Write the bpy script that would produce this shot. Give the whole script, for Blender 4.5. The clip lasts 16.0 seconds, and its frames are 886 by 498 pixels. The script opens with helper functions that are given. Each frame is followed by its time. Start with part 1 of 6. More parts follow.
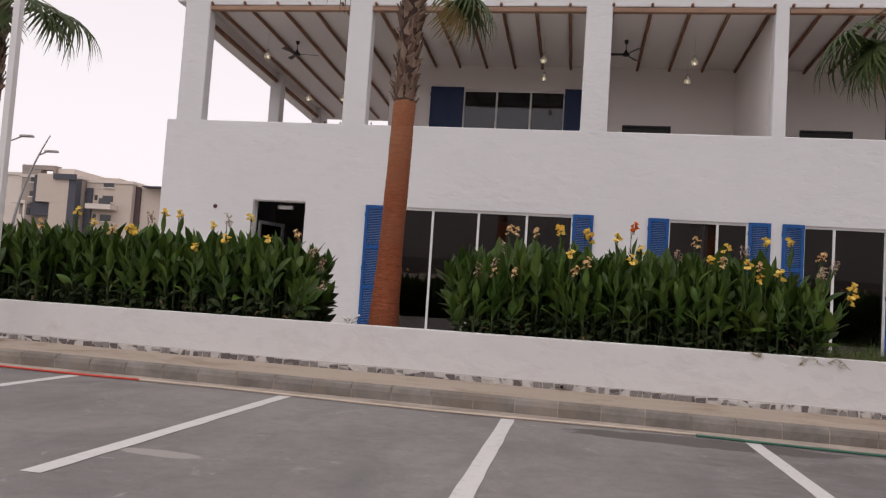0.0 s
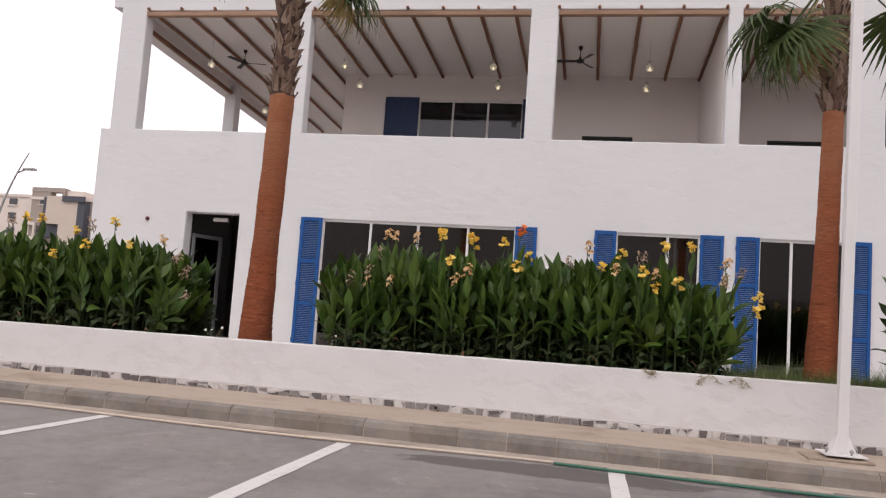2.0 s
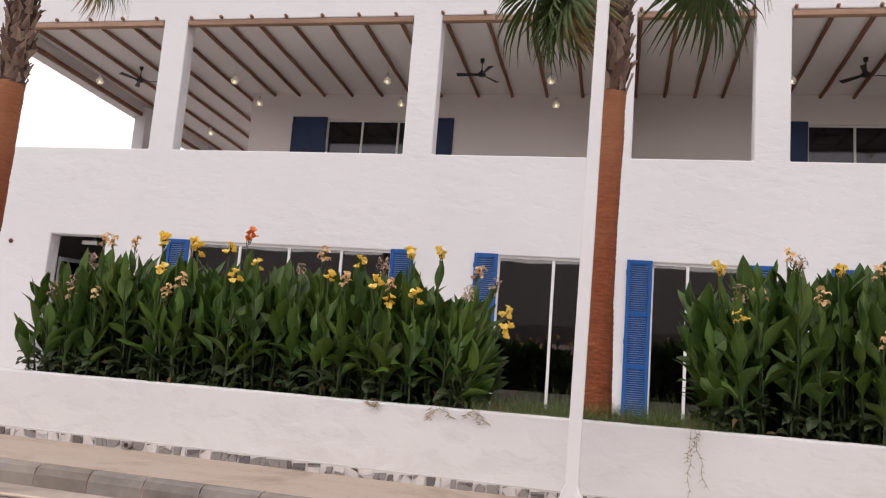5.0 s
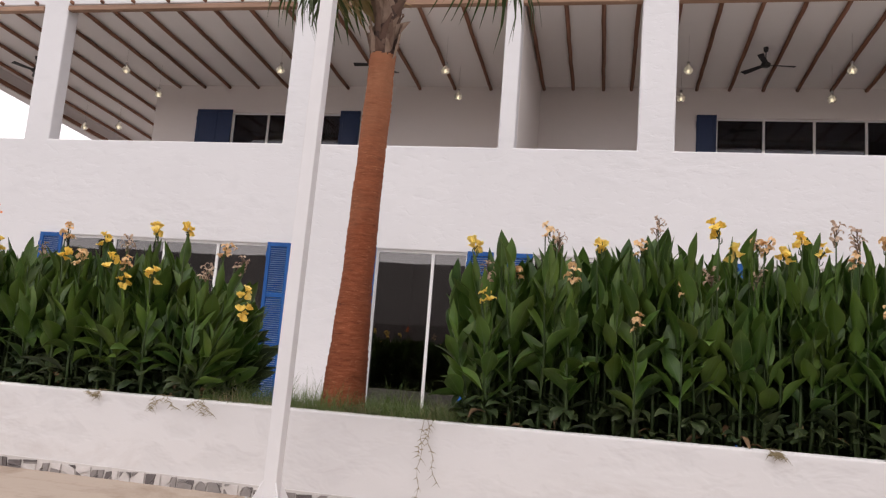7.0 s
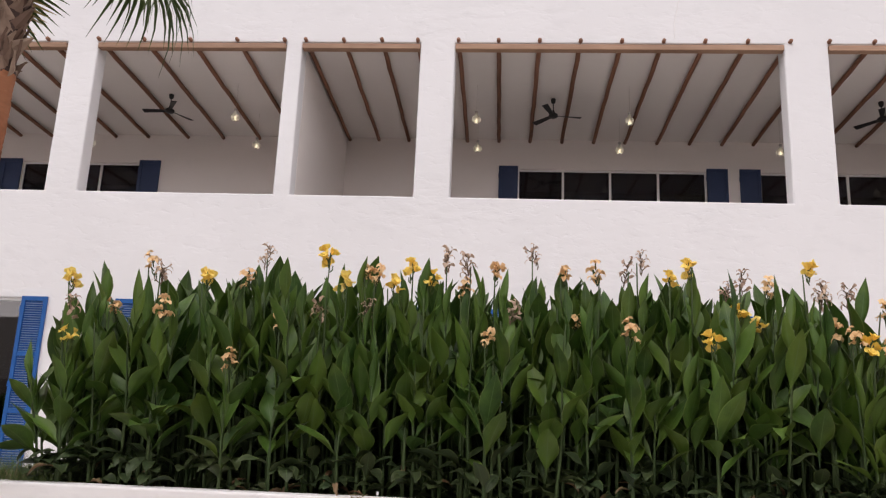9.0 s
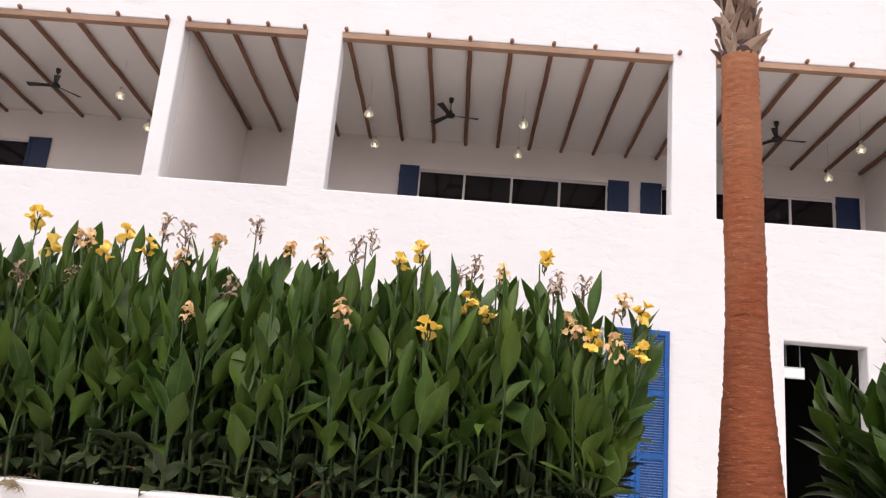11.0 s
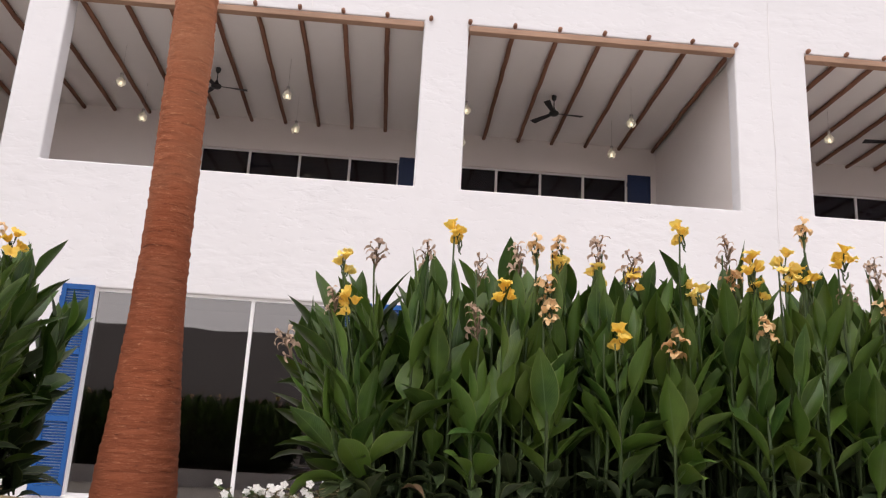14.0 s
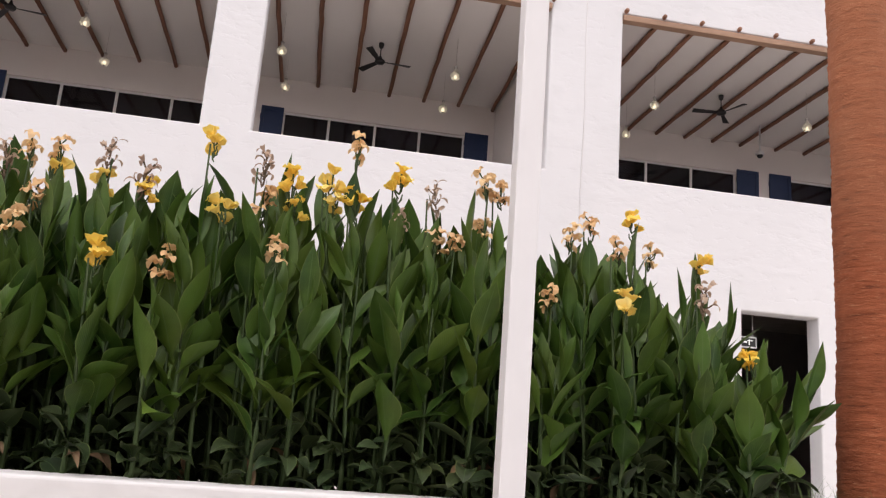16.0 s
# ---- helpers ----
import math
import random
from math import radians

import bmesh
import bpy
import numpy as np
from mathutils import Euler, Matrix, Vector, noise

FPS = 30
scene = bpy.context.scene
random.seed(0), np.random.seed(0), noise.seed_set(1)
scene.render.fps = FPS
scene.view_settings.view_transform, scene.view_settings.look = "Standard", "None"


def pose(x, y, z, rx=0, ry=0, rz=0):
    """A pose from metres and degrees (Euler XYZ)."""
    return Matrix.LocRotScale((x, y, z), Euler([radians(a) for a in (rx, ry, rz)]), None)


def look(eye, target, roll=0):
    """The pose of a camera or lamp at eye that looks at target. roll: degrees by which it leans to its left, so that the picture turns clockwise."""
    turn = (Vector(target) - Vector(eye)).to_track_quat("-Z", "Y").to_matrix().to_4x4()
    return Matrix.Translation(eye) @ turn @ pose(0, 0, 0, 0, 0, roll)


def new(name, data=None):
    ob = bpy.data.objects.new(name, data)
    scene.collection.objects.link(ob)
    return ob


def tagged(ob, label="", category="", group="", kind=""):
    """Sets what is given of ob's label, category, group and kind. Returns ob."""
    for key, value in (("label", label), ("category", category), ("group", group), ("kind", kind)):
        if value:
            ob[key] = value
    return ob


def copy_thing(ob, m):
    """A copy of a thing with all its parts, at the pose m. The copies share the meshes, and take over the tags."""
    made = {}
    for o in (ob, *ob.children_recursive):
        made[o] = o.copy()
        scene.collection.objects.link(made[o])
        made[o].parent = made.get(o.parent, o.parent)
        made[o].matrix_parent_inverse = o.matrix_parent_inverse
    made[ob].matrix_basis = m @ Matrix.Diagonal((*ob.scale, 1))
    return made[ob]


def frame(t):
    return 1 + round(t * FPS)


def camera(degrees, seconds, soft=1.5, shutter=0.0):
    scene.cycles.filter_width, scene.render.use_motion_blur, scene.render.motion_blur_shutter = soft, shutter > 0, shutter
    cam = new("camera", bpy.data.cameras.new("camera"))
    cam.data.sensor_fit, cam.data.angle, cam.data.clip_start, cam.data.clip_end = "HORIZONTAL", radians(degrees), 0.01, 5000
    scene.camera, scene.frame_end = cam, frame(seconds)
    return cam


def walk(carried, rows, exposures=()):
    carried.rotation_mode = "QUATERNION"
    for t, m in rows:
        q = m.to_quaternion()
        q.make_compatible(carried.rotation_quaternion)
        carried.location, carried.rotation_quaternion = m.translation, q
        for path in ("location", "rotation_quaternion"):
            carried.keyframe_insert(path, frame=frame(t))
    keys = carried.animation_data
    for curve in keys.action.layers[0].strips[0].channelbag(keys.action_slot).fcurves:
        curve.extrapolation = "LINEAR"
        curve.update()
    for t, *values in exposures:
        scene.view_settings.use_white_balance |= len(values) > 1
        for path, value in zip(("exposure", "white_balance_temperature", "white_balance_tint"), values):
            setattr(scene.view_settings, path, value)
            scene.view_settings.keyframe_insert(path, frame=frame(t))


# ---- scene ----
cam = camera(57.4, 16.0, soft=1.25)
ROWS = [
    (0, 0.128, -0.095, 1.267, 93.718, -3.745, 9.195),
    (0.5, 0.460, 0.189, 1.263, 94.214, -3.844, 9.678),
    (1, 0.860, 0.547, 1.261, 94.218, -3.947, 9.911),
    (1.5, 1.317, 0.943, 1.268, 94.631, -3.964, 10.073),
    (2, 1.780, 1.253, 1.230, 95.341, -3.942, 10.296),
    (2.5, 2.240, 1.751, 1.245, 95.854, -4.025, 10.802),
    (3, 2.705, 2.116, 1.239, 96.401, -3.959, 11.300),
    (5.5, 5.192, 3.789, 1.257, 98.463, -4.388, 11.943),
    (6, 5.712, 4.049, 1.238, 98.661, -4.272, 11.888),
    (6.5, 6.165, 4.355, 1.240, 98.720, -4.322, 11.522),
    (7, 6.660, 4.629, 1.236, 98.788, -4.384, 11.019),
    (7.5, 7.211, 4.885, 1.218, 98.998, -4.142, 9.619),
    (8, 7.796, 5.135, 1.212, 99.530, -3.004, 7.897),
    (8.1, 7.899, 5.181, 1.212, 99.754, -2.866, 7.261),
    (8.2, 8.003, 5.226, 1.212, 100.462, -2.728, 6.599),
    (8.3, 8.107, 5.271, 1.212, 101.560, -2.590, 5.998),
    (8.4, 8.211, 5.317, 1.212, 102.902, -2.452, 5.456),
    (8.5, 8.315, 5.362, 1.213, 103.484, -2.315, 5.091),
    (9, 8.786, 5.508, 1.221, 103.619, -2.303, 3.865),
    (11.5, 10.915, 6.192, 1.197, 104.611, -5.267, -0.079),
    (12, 11.490, 6.349, 1.197, 104.130, -5.391, -0.814),
    (12.1, 11.605, 6.384, 1.199, 103.544, -5.415, -0.913),
    (12.2, 11.719, 6.420, 1.200, 102.531, -5.439, -1.057),
    (12.3, 11.834, 6.455, 1.202, 100.932, -5.463, -1.193),
    (12.4, 11.948, 6.490, 1.203, 99.507, -5.487, -1.372),
    (12.5, 12.062, 6.525, 1.205, 98.733, -5.511, -1.705),
    (13, 12.615, 6.640, 1.202, 97.788, -5.389, -2.695),
    (13.5, 13.144, 6.697, 1.182, 98.821, -4.599, -3.953),
    (13.6, 13.249, 6.710, 1.179, 100.520, -4.292, -4.116),
    (13.7, 13.354, 6.722, 1.176, 102.215, -3.985, -4.122),
    (13.8, 13.459, 6.734, 1.173, 103.616, -3.679, -4.133),
    (13.9, 13.564, 6.747, 1.170, 104.358, -3.372, -4.244),
    (14, 13.669, 6.759, 1.167, 104.795, -3.065, -4.296),
    (14.5, 14.211, 6.824, 1.160, 104.679, -2.319, -5.333),
    (15, 14.749, 6.900, 1.154, 103.266, -3.402, -8.066),
    (15.5, 15.306, 7.006, 1.166, 103.028, -4.579, -9.248),
    (16, 15.926, 7.123, 1.164, 102.889, -4.252, -10.065),
]
walk(cam, [(t, pose(*p)) for t, *p in ROWS], exposures=[(0.0, -0.30), (0.5, -0.30), (1.0, -0.32), (1.5, 0.02), (2.0, 0.12), (2.5, 0.10), (3.0, 0.06), (5.5, 0.32), (7.5, 0.30), (8.0, 0.22), (8.5, 0.36), (9.0, 0.42), (11.5, 0.86), (12.0, 0.78), (12.2, 0.62), (12.5, 0.50), (13.0, 0.52), (13.5, 0.52), (14.0, 0.58), (14.5, 0.46), (15.0, 0.54), (16.0, 0.56)])

# ---- world, sun ----
world = bpy.data.worlds.new("overcast")
scene.world = world
world.use_nodes = True
wn, wl = world.node_tree.nodes, world.node_tree.links
wn.clear()
w_out = wn.new("ShaderNodeOutputWorld")
w_bg = wn.new("ShaderNodeBackground")
w_sky = wn.new("ShaderNodeTexSky")
w_sky.sky_type = 'NISHITA'
w_sky.sun_disc = False
w_sky.sun_elevation = radians(50)
w_sky.sun_rotation = radians(200)
w_sky.dust_density = 6.0
w_hs = wn.new("ShaderNodeHueSaturation")
w_hs.inputs["Saturation"].default_value = 0.10
w_mix = wn.new("ShaderNodeMixRGB")
w_mix.inputs[0].default_value = 0.72
w_mix.inputs[2].default_value = (9.85, 9.05, 9.40, 1)
w_bg.inputs["Strength"].default_value = 0.139
w_co = wn.new("ShaderNodeTexCoord")
w_sep = wn.new("ShaderNodeSeparateXYZ")
w_map = wn.new("ShaderNodeMapRange")
for i, v in enumerate((0.0, 0.75, 1.20, 0.84)):
    w_map.inputs[i + 1].default_value = v
w_haze = wn.new("ShaderNodeMixRGB")
w_haze.blend_type = 'MULTIPLY'
w_haze.inputs[0].default_value = 1.0
wl.new(w_co.outputs["Generated"], w_sep.inputs[0])
wl.new(w_sep.outputs["Z"], w_map.inputs[0])
wl.new(w_map.outputs[0], w_haze.inputs[2])
wl.new(w_mix.outputs[0], w_haze.inputs[1])
wl.new(w_sky.outputs[0], w_hs.inputs["Color"])
wl.new(w_hs.outputs[0], w_mix.inputs[1])
wl.new(w_haze.outputs[0], w_bg.inputs["Color"])
wl.new(w_bg.outputs[0], w_out.inputs["Surface"])

sun = new("sun", bpy.data.lights.new("sun", 'SUN'))
sun.data.energy = 0.5
sun.data.angle = radians(35)
sun.data.color = (1.0, 0.96, 0.92)
sun.matrix_world = look((0, 0, 40), (8, 14, 0))


# ---- materials ----
class Mat:
    """A node material with a Principled shader and short ways to add nodes."""

    def __init__(self, name, color=(0.5, 0.5, 0.5), rough=0.7, metal=0.0, spec=0.5):
        self.m = bpy.data.materials.new(name)
        self.m.use_nodes = True
        self.n, self.l = self.m.node_tree.nodes, self.m.node_tree.links
        self.b = self.n["Principled BSDF"]
        self.b.inputs["Base Color"].default_value = (*color, 1)
        self.b.inputs["Roughness"].default_value = rough
        self.b.inputs["Metallic"].default_value = metal
        self.b.inputs["Specular IOR Level"].default_value = spec
        self.co = None

    def node(self, kind, **inputs):
        nd = self.n.new(kind)
        for k, v in inputs.items():
            nd.inputs[k.replace("_", " ")].default_value = v
        return nd

    def coords(self, sx=1, sy=1, sz=1, own=False):
        tc = self.n.new("ShaderNodeTexCoord")
        mp = self.n.new("ShaderNodeMapping")
        mp.inputs["Scale"].default_value = (sx, sy, sz)
        if own:
            self.l.new(tc.outputs["Object"], mp.inputs[0])
        else:
            geo = self.n.new("ShaderNodeNewGeometry")
            self.l.new(geo.outputs["Position"], mp.inputs[0])
        return mp.outputs[0]

    def noise(self, scale, detail=4.0, rough=0.6, co=None, distort=0.0):
        nd = self.node("ShaderNodeTexNoise", Scale=scale, Detail=detail, Roughness=rough, Distortion=distort)
        self.l.new(co if co is not None else self.coords(), nd.inputs["Vector"])
        return nd.outputs["Fac"]

    def ramp(self, fac, stops):
        r = self.n.new("ShaderNodeValToRGB")
        e = r.color_ramp.elements
        while len(e) < len(stops):
            e.new(0.5)
        for el, (p, c) in zip(e, stops):
            el.position = p
            el.color = (*c, 1) if len(c) == 3 else c
        self.l.new(fac, r.inputs[0])
        return r.outputs[0]

    def mix(self, fac, a, b, mode='MIX'):
        m = self.n.new("ShaderNodeMixRGB")
        m.blend_type = mode
        for i, v in enumerate((fac, a, b)):
            if isinstance(v, (int, float)):
                m.inputs[i].default_value = v if i == 0 else (v, v, v, 1)
            elif isinstance(v, tuple):
                m.inputs[i].default_value = (*v, 1)
            else:
                self.l.new(v, m.inputs[i])
        return m.outputs[0]

    def color(self, c):
        self.l.new(c, self.b.inputs["Base Color"])
        return self

    def rough(self, c):
        self.l.new(c, self.b.inputs["Roughness"])
        return self

    def bump(self, height, strength=0.4, distance=0.01, after=None):
        bp = self.node("ShaderNodeBump", Strength=strength, Distance=distance)
        self.l.new(height, bp.inputs["Height"])
        if after is not None:
            self.l.new(after, bp.inputs["Normal"])
        self.l.new(bp.outputs[0], self.b.inputs["Normal"])
        return bp.outputs[0]

    def random(self):
        return self.n.new("ShaderNodeObjectInfo").outputs["Random"]


def stucco(name, base, dirt=0.06, trowel=0.5, blots=0.0):
    m = Mat(name, base, 0.85, spec=0.25)
    big = m.noise(0.45, 3.0, 0.55)
    sweep = m.noise(3.4, 3.0, 0.5, m.coords(0.55, 0.8, 1.25), 0.25)
    patch = m.noise(0.9, 2.0, 0.5, m.coords(0.5, 0.8, 1.0))
    fine = m.noise(38, 3.0, 0.6)
    dark = tuple(c * (1 - 2.0 * dirt) for c in base)
    c = m.mix(m.ramp(big, [(0.35, (0, 0, 0)), (0.7, (1, 1, 1))]), base, tuple(c * (1 - dirt) for c in base))
    c = m.mix(m.ramp(sweep, [(0.56, (0, 0, 0)), (0.75, (0.6, 0.6, 0.6))]), c, dark)
    m.color(c)
    n1 = m.bump(fine, 0.12, 0.004)
    if trowel > 0.3:
        pit = m.noise(5.5, 5.0, 0.62, m.coords(0.7, 1, 1.3), 0.4)
        n1 = m.bump(m.ramp(pit, [(0.30, (0, 0, 0)), (0.46, (1, 1, 1))]), 0.10 if blots else 0.17, 0.016, n1)
    if blots:
        blot = m.noise(3.6, 3.0, 0.55, m.coords(0.8, 1, 1.25), 0.3)
        grime = m.noise(1.3, 6.0, 0.7, m.coords(0.7, 1, 1.4), 0.6)
        c = m.mix(m.ramp(grime, [(0.54, (0, 0, 0)), (0.70, (0.6, 0.6, 0.6))]), c, (base[0] * 0.80, base[1] * 0.77, base[2] * 0.75))
        dent = m.ramp(blot, [(0.34, (0, 0, 0)), (0.52, (1, 1, 1))])
        c = m.mix(m.mix(1.0, dent, (1, 1, 1), 'DIFFERENCE'), c, tuple(v * 0.93 for v in base))
        m.color(c)
        n1 = m.bump(dent, blots, 0.02, n1)
    m.bump(m.mix(m.ramp(patch, [(0.42, (0, 0, 0)), (0.62, (1, 1, 1))]), 0.5, sweep), trowel, 0.03, n1)
    return m.m


WHITE = stucco("white_stucco", (0.70, 0.687, 0.695), 0.04, 0.65)
PLANTER_WHITE = stucco("planter_stucco", (0.70, 0.678, 0.673), 0.045, 0.25, 0.17)
INNER_WHITE = stucco("veranda_paint", (0.80, 0.745, 0.715), 0.02, 0.12)
CEILING_WHITE = stucco("ceiling_paint", (0.775, 0.735, 0.715), 0.02, 0.10)


def asphalt():
    m = Mat("asphalt", (0.16, 0.15, 0.15), 0.92, spec=0.3)
    big = m.noise(0.35, 4.0, 0.6, m.coords(1.1, 0.9, 1), 0.4)
    grit = m.noise(130, 3.0, 0.7)
    dust = m.noise(1.1, 5.0, 0.65, m.coords(1.1, 0.7, 1), 0.8)
    c = m.mix(m.ramp(big, [(0.3, (0, 0, 0)), (0.7, (1, 1, 1))]), (0.190, 0.175, 0.169), (0.305, 0.281, 0.271))
    c = m.mix(m.ramp(dust, [(0.5, (0, 0, 0)), (0.72, (0.75, 0.75, 0.75))]), c, (0.285, 0.253, 0.23))
    c = m.mix(m.ramp(grit, [(0.35, (0.45, 0.45, 0.45)), (0.5, (0, 0, 0))]), c, (0.07, 0.07, 0.07))
    track = m.noise(1.0, 4.0, 0.6, m.coords(1.3, 0.6, 1), 0.6)
    c = m.mix(m.ramp(track, [(0.50, (0, 0, 0)), (0.70, (0.35, 0.35, 0.35))]), c, (0.105, 0.10, 0.10))
    mot = m.noise(7.0, 5.0, 0.7)
    c = m.mix(m.ramp(mot, [(0.32, (0.22, 0.22, 0.22)), (0.55, (0, 0, 0))]), c, (0.10, 0.094, 0.094))
    pale = m.noise(2.2, 6.0, 0.75, m.coords(1.2, 0.7, 1), 0.8)
    c = m.mix(m.ramp(pale, [(0.60, (0, 0, 0)), (0.70, (0.7, 0.7, 0.7))]), c, (0.37, 0.343, 0.325))
    fleck = m.noise(5.0, 3.0, 0.6, m.coords(0.55, 1.6, 1), 0.5)
    c = m.mix(m.ramp(fleck, [(0.70, (0, 0, 0)), (0.735, (0.8, 0.8, 0.8))]), c, (0.42, 0.39, 0.37))

    def spot(x, y, rx, ry, soft, amount, col):
        """A stain of its own shape about (x, y) with ragged edges."""
        nonlocal c
        mp = m.n.new("ShaderNodeMapping")
        mp.vector_type = 'TEXTURE'
        mp.inputs["Location"].default_value = (x, y, 0)
        mp.inputs["Scale"].default_value = (rx, ry, 10)
        m.l.new(m.n.new("ShaderNodeNewGeometry").outputs["Position"], mp.inputs[0])
        g = m.n.new("ShaderNodeTexGradient")
        g.gradient_type = 'SPHERICAL'
        m.l.new(mp.outputs[0], g.inputs[0])
        edge = m.mix(0.48, g.outputs["Fac"], m.noise(2.2, 5.0, 0.7, m.coords(0.8, 1.6, 1), 0.5))
        c = m.mix(m.ramp(edge, [(0.34, (0, 0, 0)), (0.34 + soft, (amount,) * 3)]), c, col)

    spot(6.3, 6.7, 6.5, 4.0, 0.14, 0.65, (0.130, 0.119, 0.116))
    spot(1.5, 8.72, 1.9, 0.42, 0.05, 0.75, (0.085, 0.073, 0.070))
    spot(4.6, 8.80, 1.7, 0.40, 0.05, 0.7, (0.085, 0.073, 0.070))
    spot(-2.80, 5.50, 0.42, 0.15, 0.06, 0.7, (0.40, 0.365, 0.335))
    m.color(c)
    m.bump(grit, 0.5, 0.006)
    return m.m


ASPHALT = asphalt()


def concrete(name, a, b, sand=(0.42, 0.33, 0.24), dust=0.5, vary=True):
    m = Mat(name, a, 0.9, spec=0.25)
    n = m.noise(3.0, 5.0, 0.65)
    g = m.noise(60, 3.0, 0.65)
    c = m.mix(m.ramp(n, [(0.35, (0, 0, 0)), (0.65, (1, 1, 1))]), a, b)
    s = m.noise(1.1, 4.0, 0.6, m.coords(0.8, 1, 1), 0.5)
    c = m.mix(m.ramp(s, [(0.45, (0, 0, 0)), (0.7, (dust, dust, dust))]), c, sand)
    if vary:
        c = m.mix(0.2, c, m.mix(m.random(), tuple(v * 0.8 for v in a), tuple(v * 1.25 for v in b)))
    m.color(c)
    m.bump(g, 0.35, 0.004, m.bump(n, 0.25, 0.015))
    return m.m


KERB_CONCRETE = concrete("kerb_concrete", (0.155, 0.135, 0.120), (0.275, 0.245, 0.222), (0.30, 0.235, 0.18), 0.7)
KERB_MORTAR = concrete("kerb_joint_mortar", (0.34, 0.285, 0.235), (0.44, 0.37, 0.31), (0.30, 0.235, 0.18), 0.5, False)
SAND_CONCRETE = concrete("sandy_gutter", (0.34, 0.285, 0.24), (0.46, 0.39, 0.33), (0.20, 0.165, 0.145), 0.9, False)
TERRACE = concrete("terrace_paving", (0.52, 0.48, 0.44), (0.62, 0.57, 0.52), (0.5, 0.43, 0.35), 0.4, False)


def paving():
    m = Mat("sandy_pavers", (0.5, 0.4, 0.3), 0.93, spec=0.2)
    br = m.node("ShaderNodeTexBrick", Scale=1.0, Mortar_Size=0.010, Brick_Width=0.21, Row_Height=0.105)
    br.inputs["Color1"].default_value = (0.42, 0.335, 0.27, 1)
    br.inputs["Color2"].default_value = (0.38, 0.30, 0.24, 1)
    br.inputs["Mortar"].default_value = (0.31, 0.245, 0.195, 1)
    m.l.new(m.coords(), br.inputs["Vector"])
    sand = m.noise(1.2, 5.0, 0.65, m.coords(0.6, 1.5, 1), 0.6)
    wet = m.noise(1.4, 6.0, 0.68, None, 0.5)
    c = m.mix(m.ramp(sand, [(0.30, (0, 0, 0)), (0.5, (0.95, 0.95, 0.95))]), br.outputs[0], (0.42, 0.345, 0.285))
    c = m.mix(m.ramp(wet, [(0.52, (0, 0, 0)), (0.72, (0.75, 0.75, 0.75))]), c, (0.25, 0.18, 0.128))
    m.color(c)
    m.bump(m.noise(40, 3.0, 0.6), 0.4, 0.006)
    return m.m


PAVERS = paving()


def plain(name, color, rough=0.6, metal=0.0, spec=0.5, mottle=0.15, scale=12.0, bump=0.1, own=False):
    m = Mat(name, color, rough, metal, spec)
    n = m.noise(scale, 4.0, 0.6, m.coords(own=own))
    m.color(m.mix(n, tuple(c * (1 - mottle) for c in color), tuple(min(1, c * (1 + mottle)) for c in color)))
    if bump:
        m.bump(n, bump, 0.004)
    return m.m


def line_paint():
    m = Mat("worn_road_paint", (0.72, 0.70, 0.68), 0.8, spec=0.3)
    n = m.noise(9, 5.0, 0.7)
    c = m.mix(m.ramp(n, [(0.30, (0.6, 0.6, 0.6)), (0.46, (0, 0, 0))]), (0.62, 0.595, 0.58), (0.40, 0.38, 0.365))
    m.color(c)
    m.bump(n, 0.3, 0.003)
    return m.m


LINE_PAINT = line_paint()
BLUE = plain("blue_shutter_paint", (0.013, 0.080, 0.270), 0.5, spec=0.25, mottle=0.18, scale=5, bump=0.05)
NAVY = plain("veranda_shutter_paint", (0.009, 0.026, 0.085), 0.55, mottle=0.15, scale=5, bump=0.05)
ALU_WHITE = plain("white_aluminium", (0.72, 0.71, 0.71), 0.4, mottle=0.05)
ALU_GREY = plain("grey_aluminium", (0.32, 0.33, 0.35), 0.35, 0.6, mottle=0.08)
POLE_WHITE = plain("white_pole_paint", (0.72, 0.695, 0.69), 0.5, mottle=0.05, scale=4, bump=0.03)
BLACK_METAL = plain("dark_fan_metal", (0.018, 0.016, 0.016), 0.45, mottle=0.2, bump=0)
STEEL = plain("galvanised_steel", (0.35, 0.34, 0.33), 0.45, 0.7)
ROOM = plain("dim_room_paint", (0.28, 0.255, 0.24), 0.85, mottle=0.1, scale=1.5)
CORE = plain("dark_trunk_fibre", (0.065, 0.038, 0.030), 0.95, mottle=0.4, scale=30, bump=0.6)
# near-black stands for lack of light indoors, not for a wall colour
ROOM_SHADE = plain("unlit_room_shade", (0.035, 0.033, 0.033), 0.9, mottle=0.1, scale=1.5)
SOIL = plain("dark_soil", (0.055, 0.038, 0.027), 0.95, mottle=0.5, scale=16, bump=0.8)
RED = plain("red_paint", (0.10, 0.012, 0.02), 0.5)
CREAM_HOSE = plain("cream_hose_rubber", (0.58, 0.47, 0.38), 0.6)
RED_HOSE = plain("red_hose_rubber", (0.55, 0.05, 0.03), 0.5)
GREEN_HOSE = plain("green_hose_rubber", (0.03, 0.12, 0.08), 0.5)
TEAL_HOSE = plain("teal_hose_rubber", (0.025, 0.20, 0.22), 0.45)
RUST = plain("rusty_sheet", (0.33, 0.26, 0.20), 0.85, mottle=0.4, scale=9)
BLACK = plain("black_plastic", (0.015, 0.015, 0.016), 0.5, bump=0)
PIPE = plain("grey_plastic_pipe", (0.33, 0.29, 0.27), 0.5)
HILL = plain("distant_hill", (0.20, 0.175, 0.16), 0.95, mottle=0.3, scale=0.03)
FAR_BEIGE = plain("distant_render", (0.56, 0.47, 0.40), 0.9, mottle=0.06, scale=0.4)
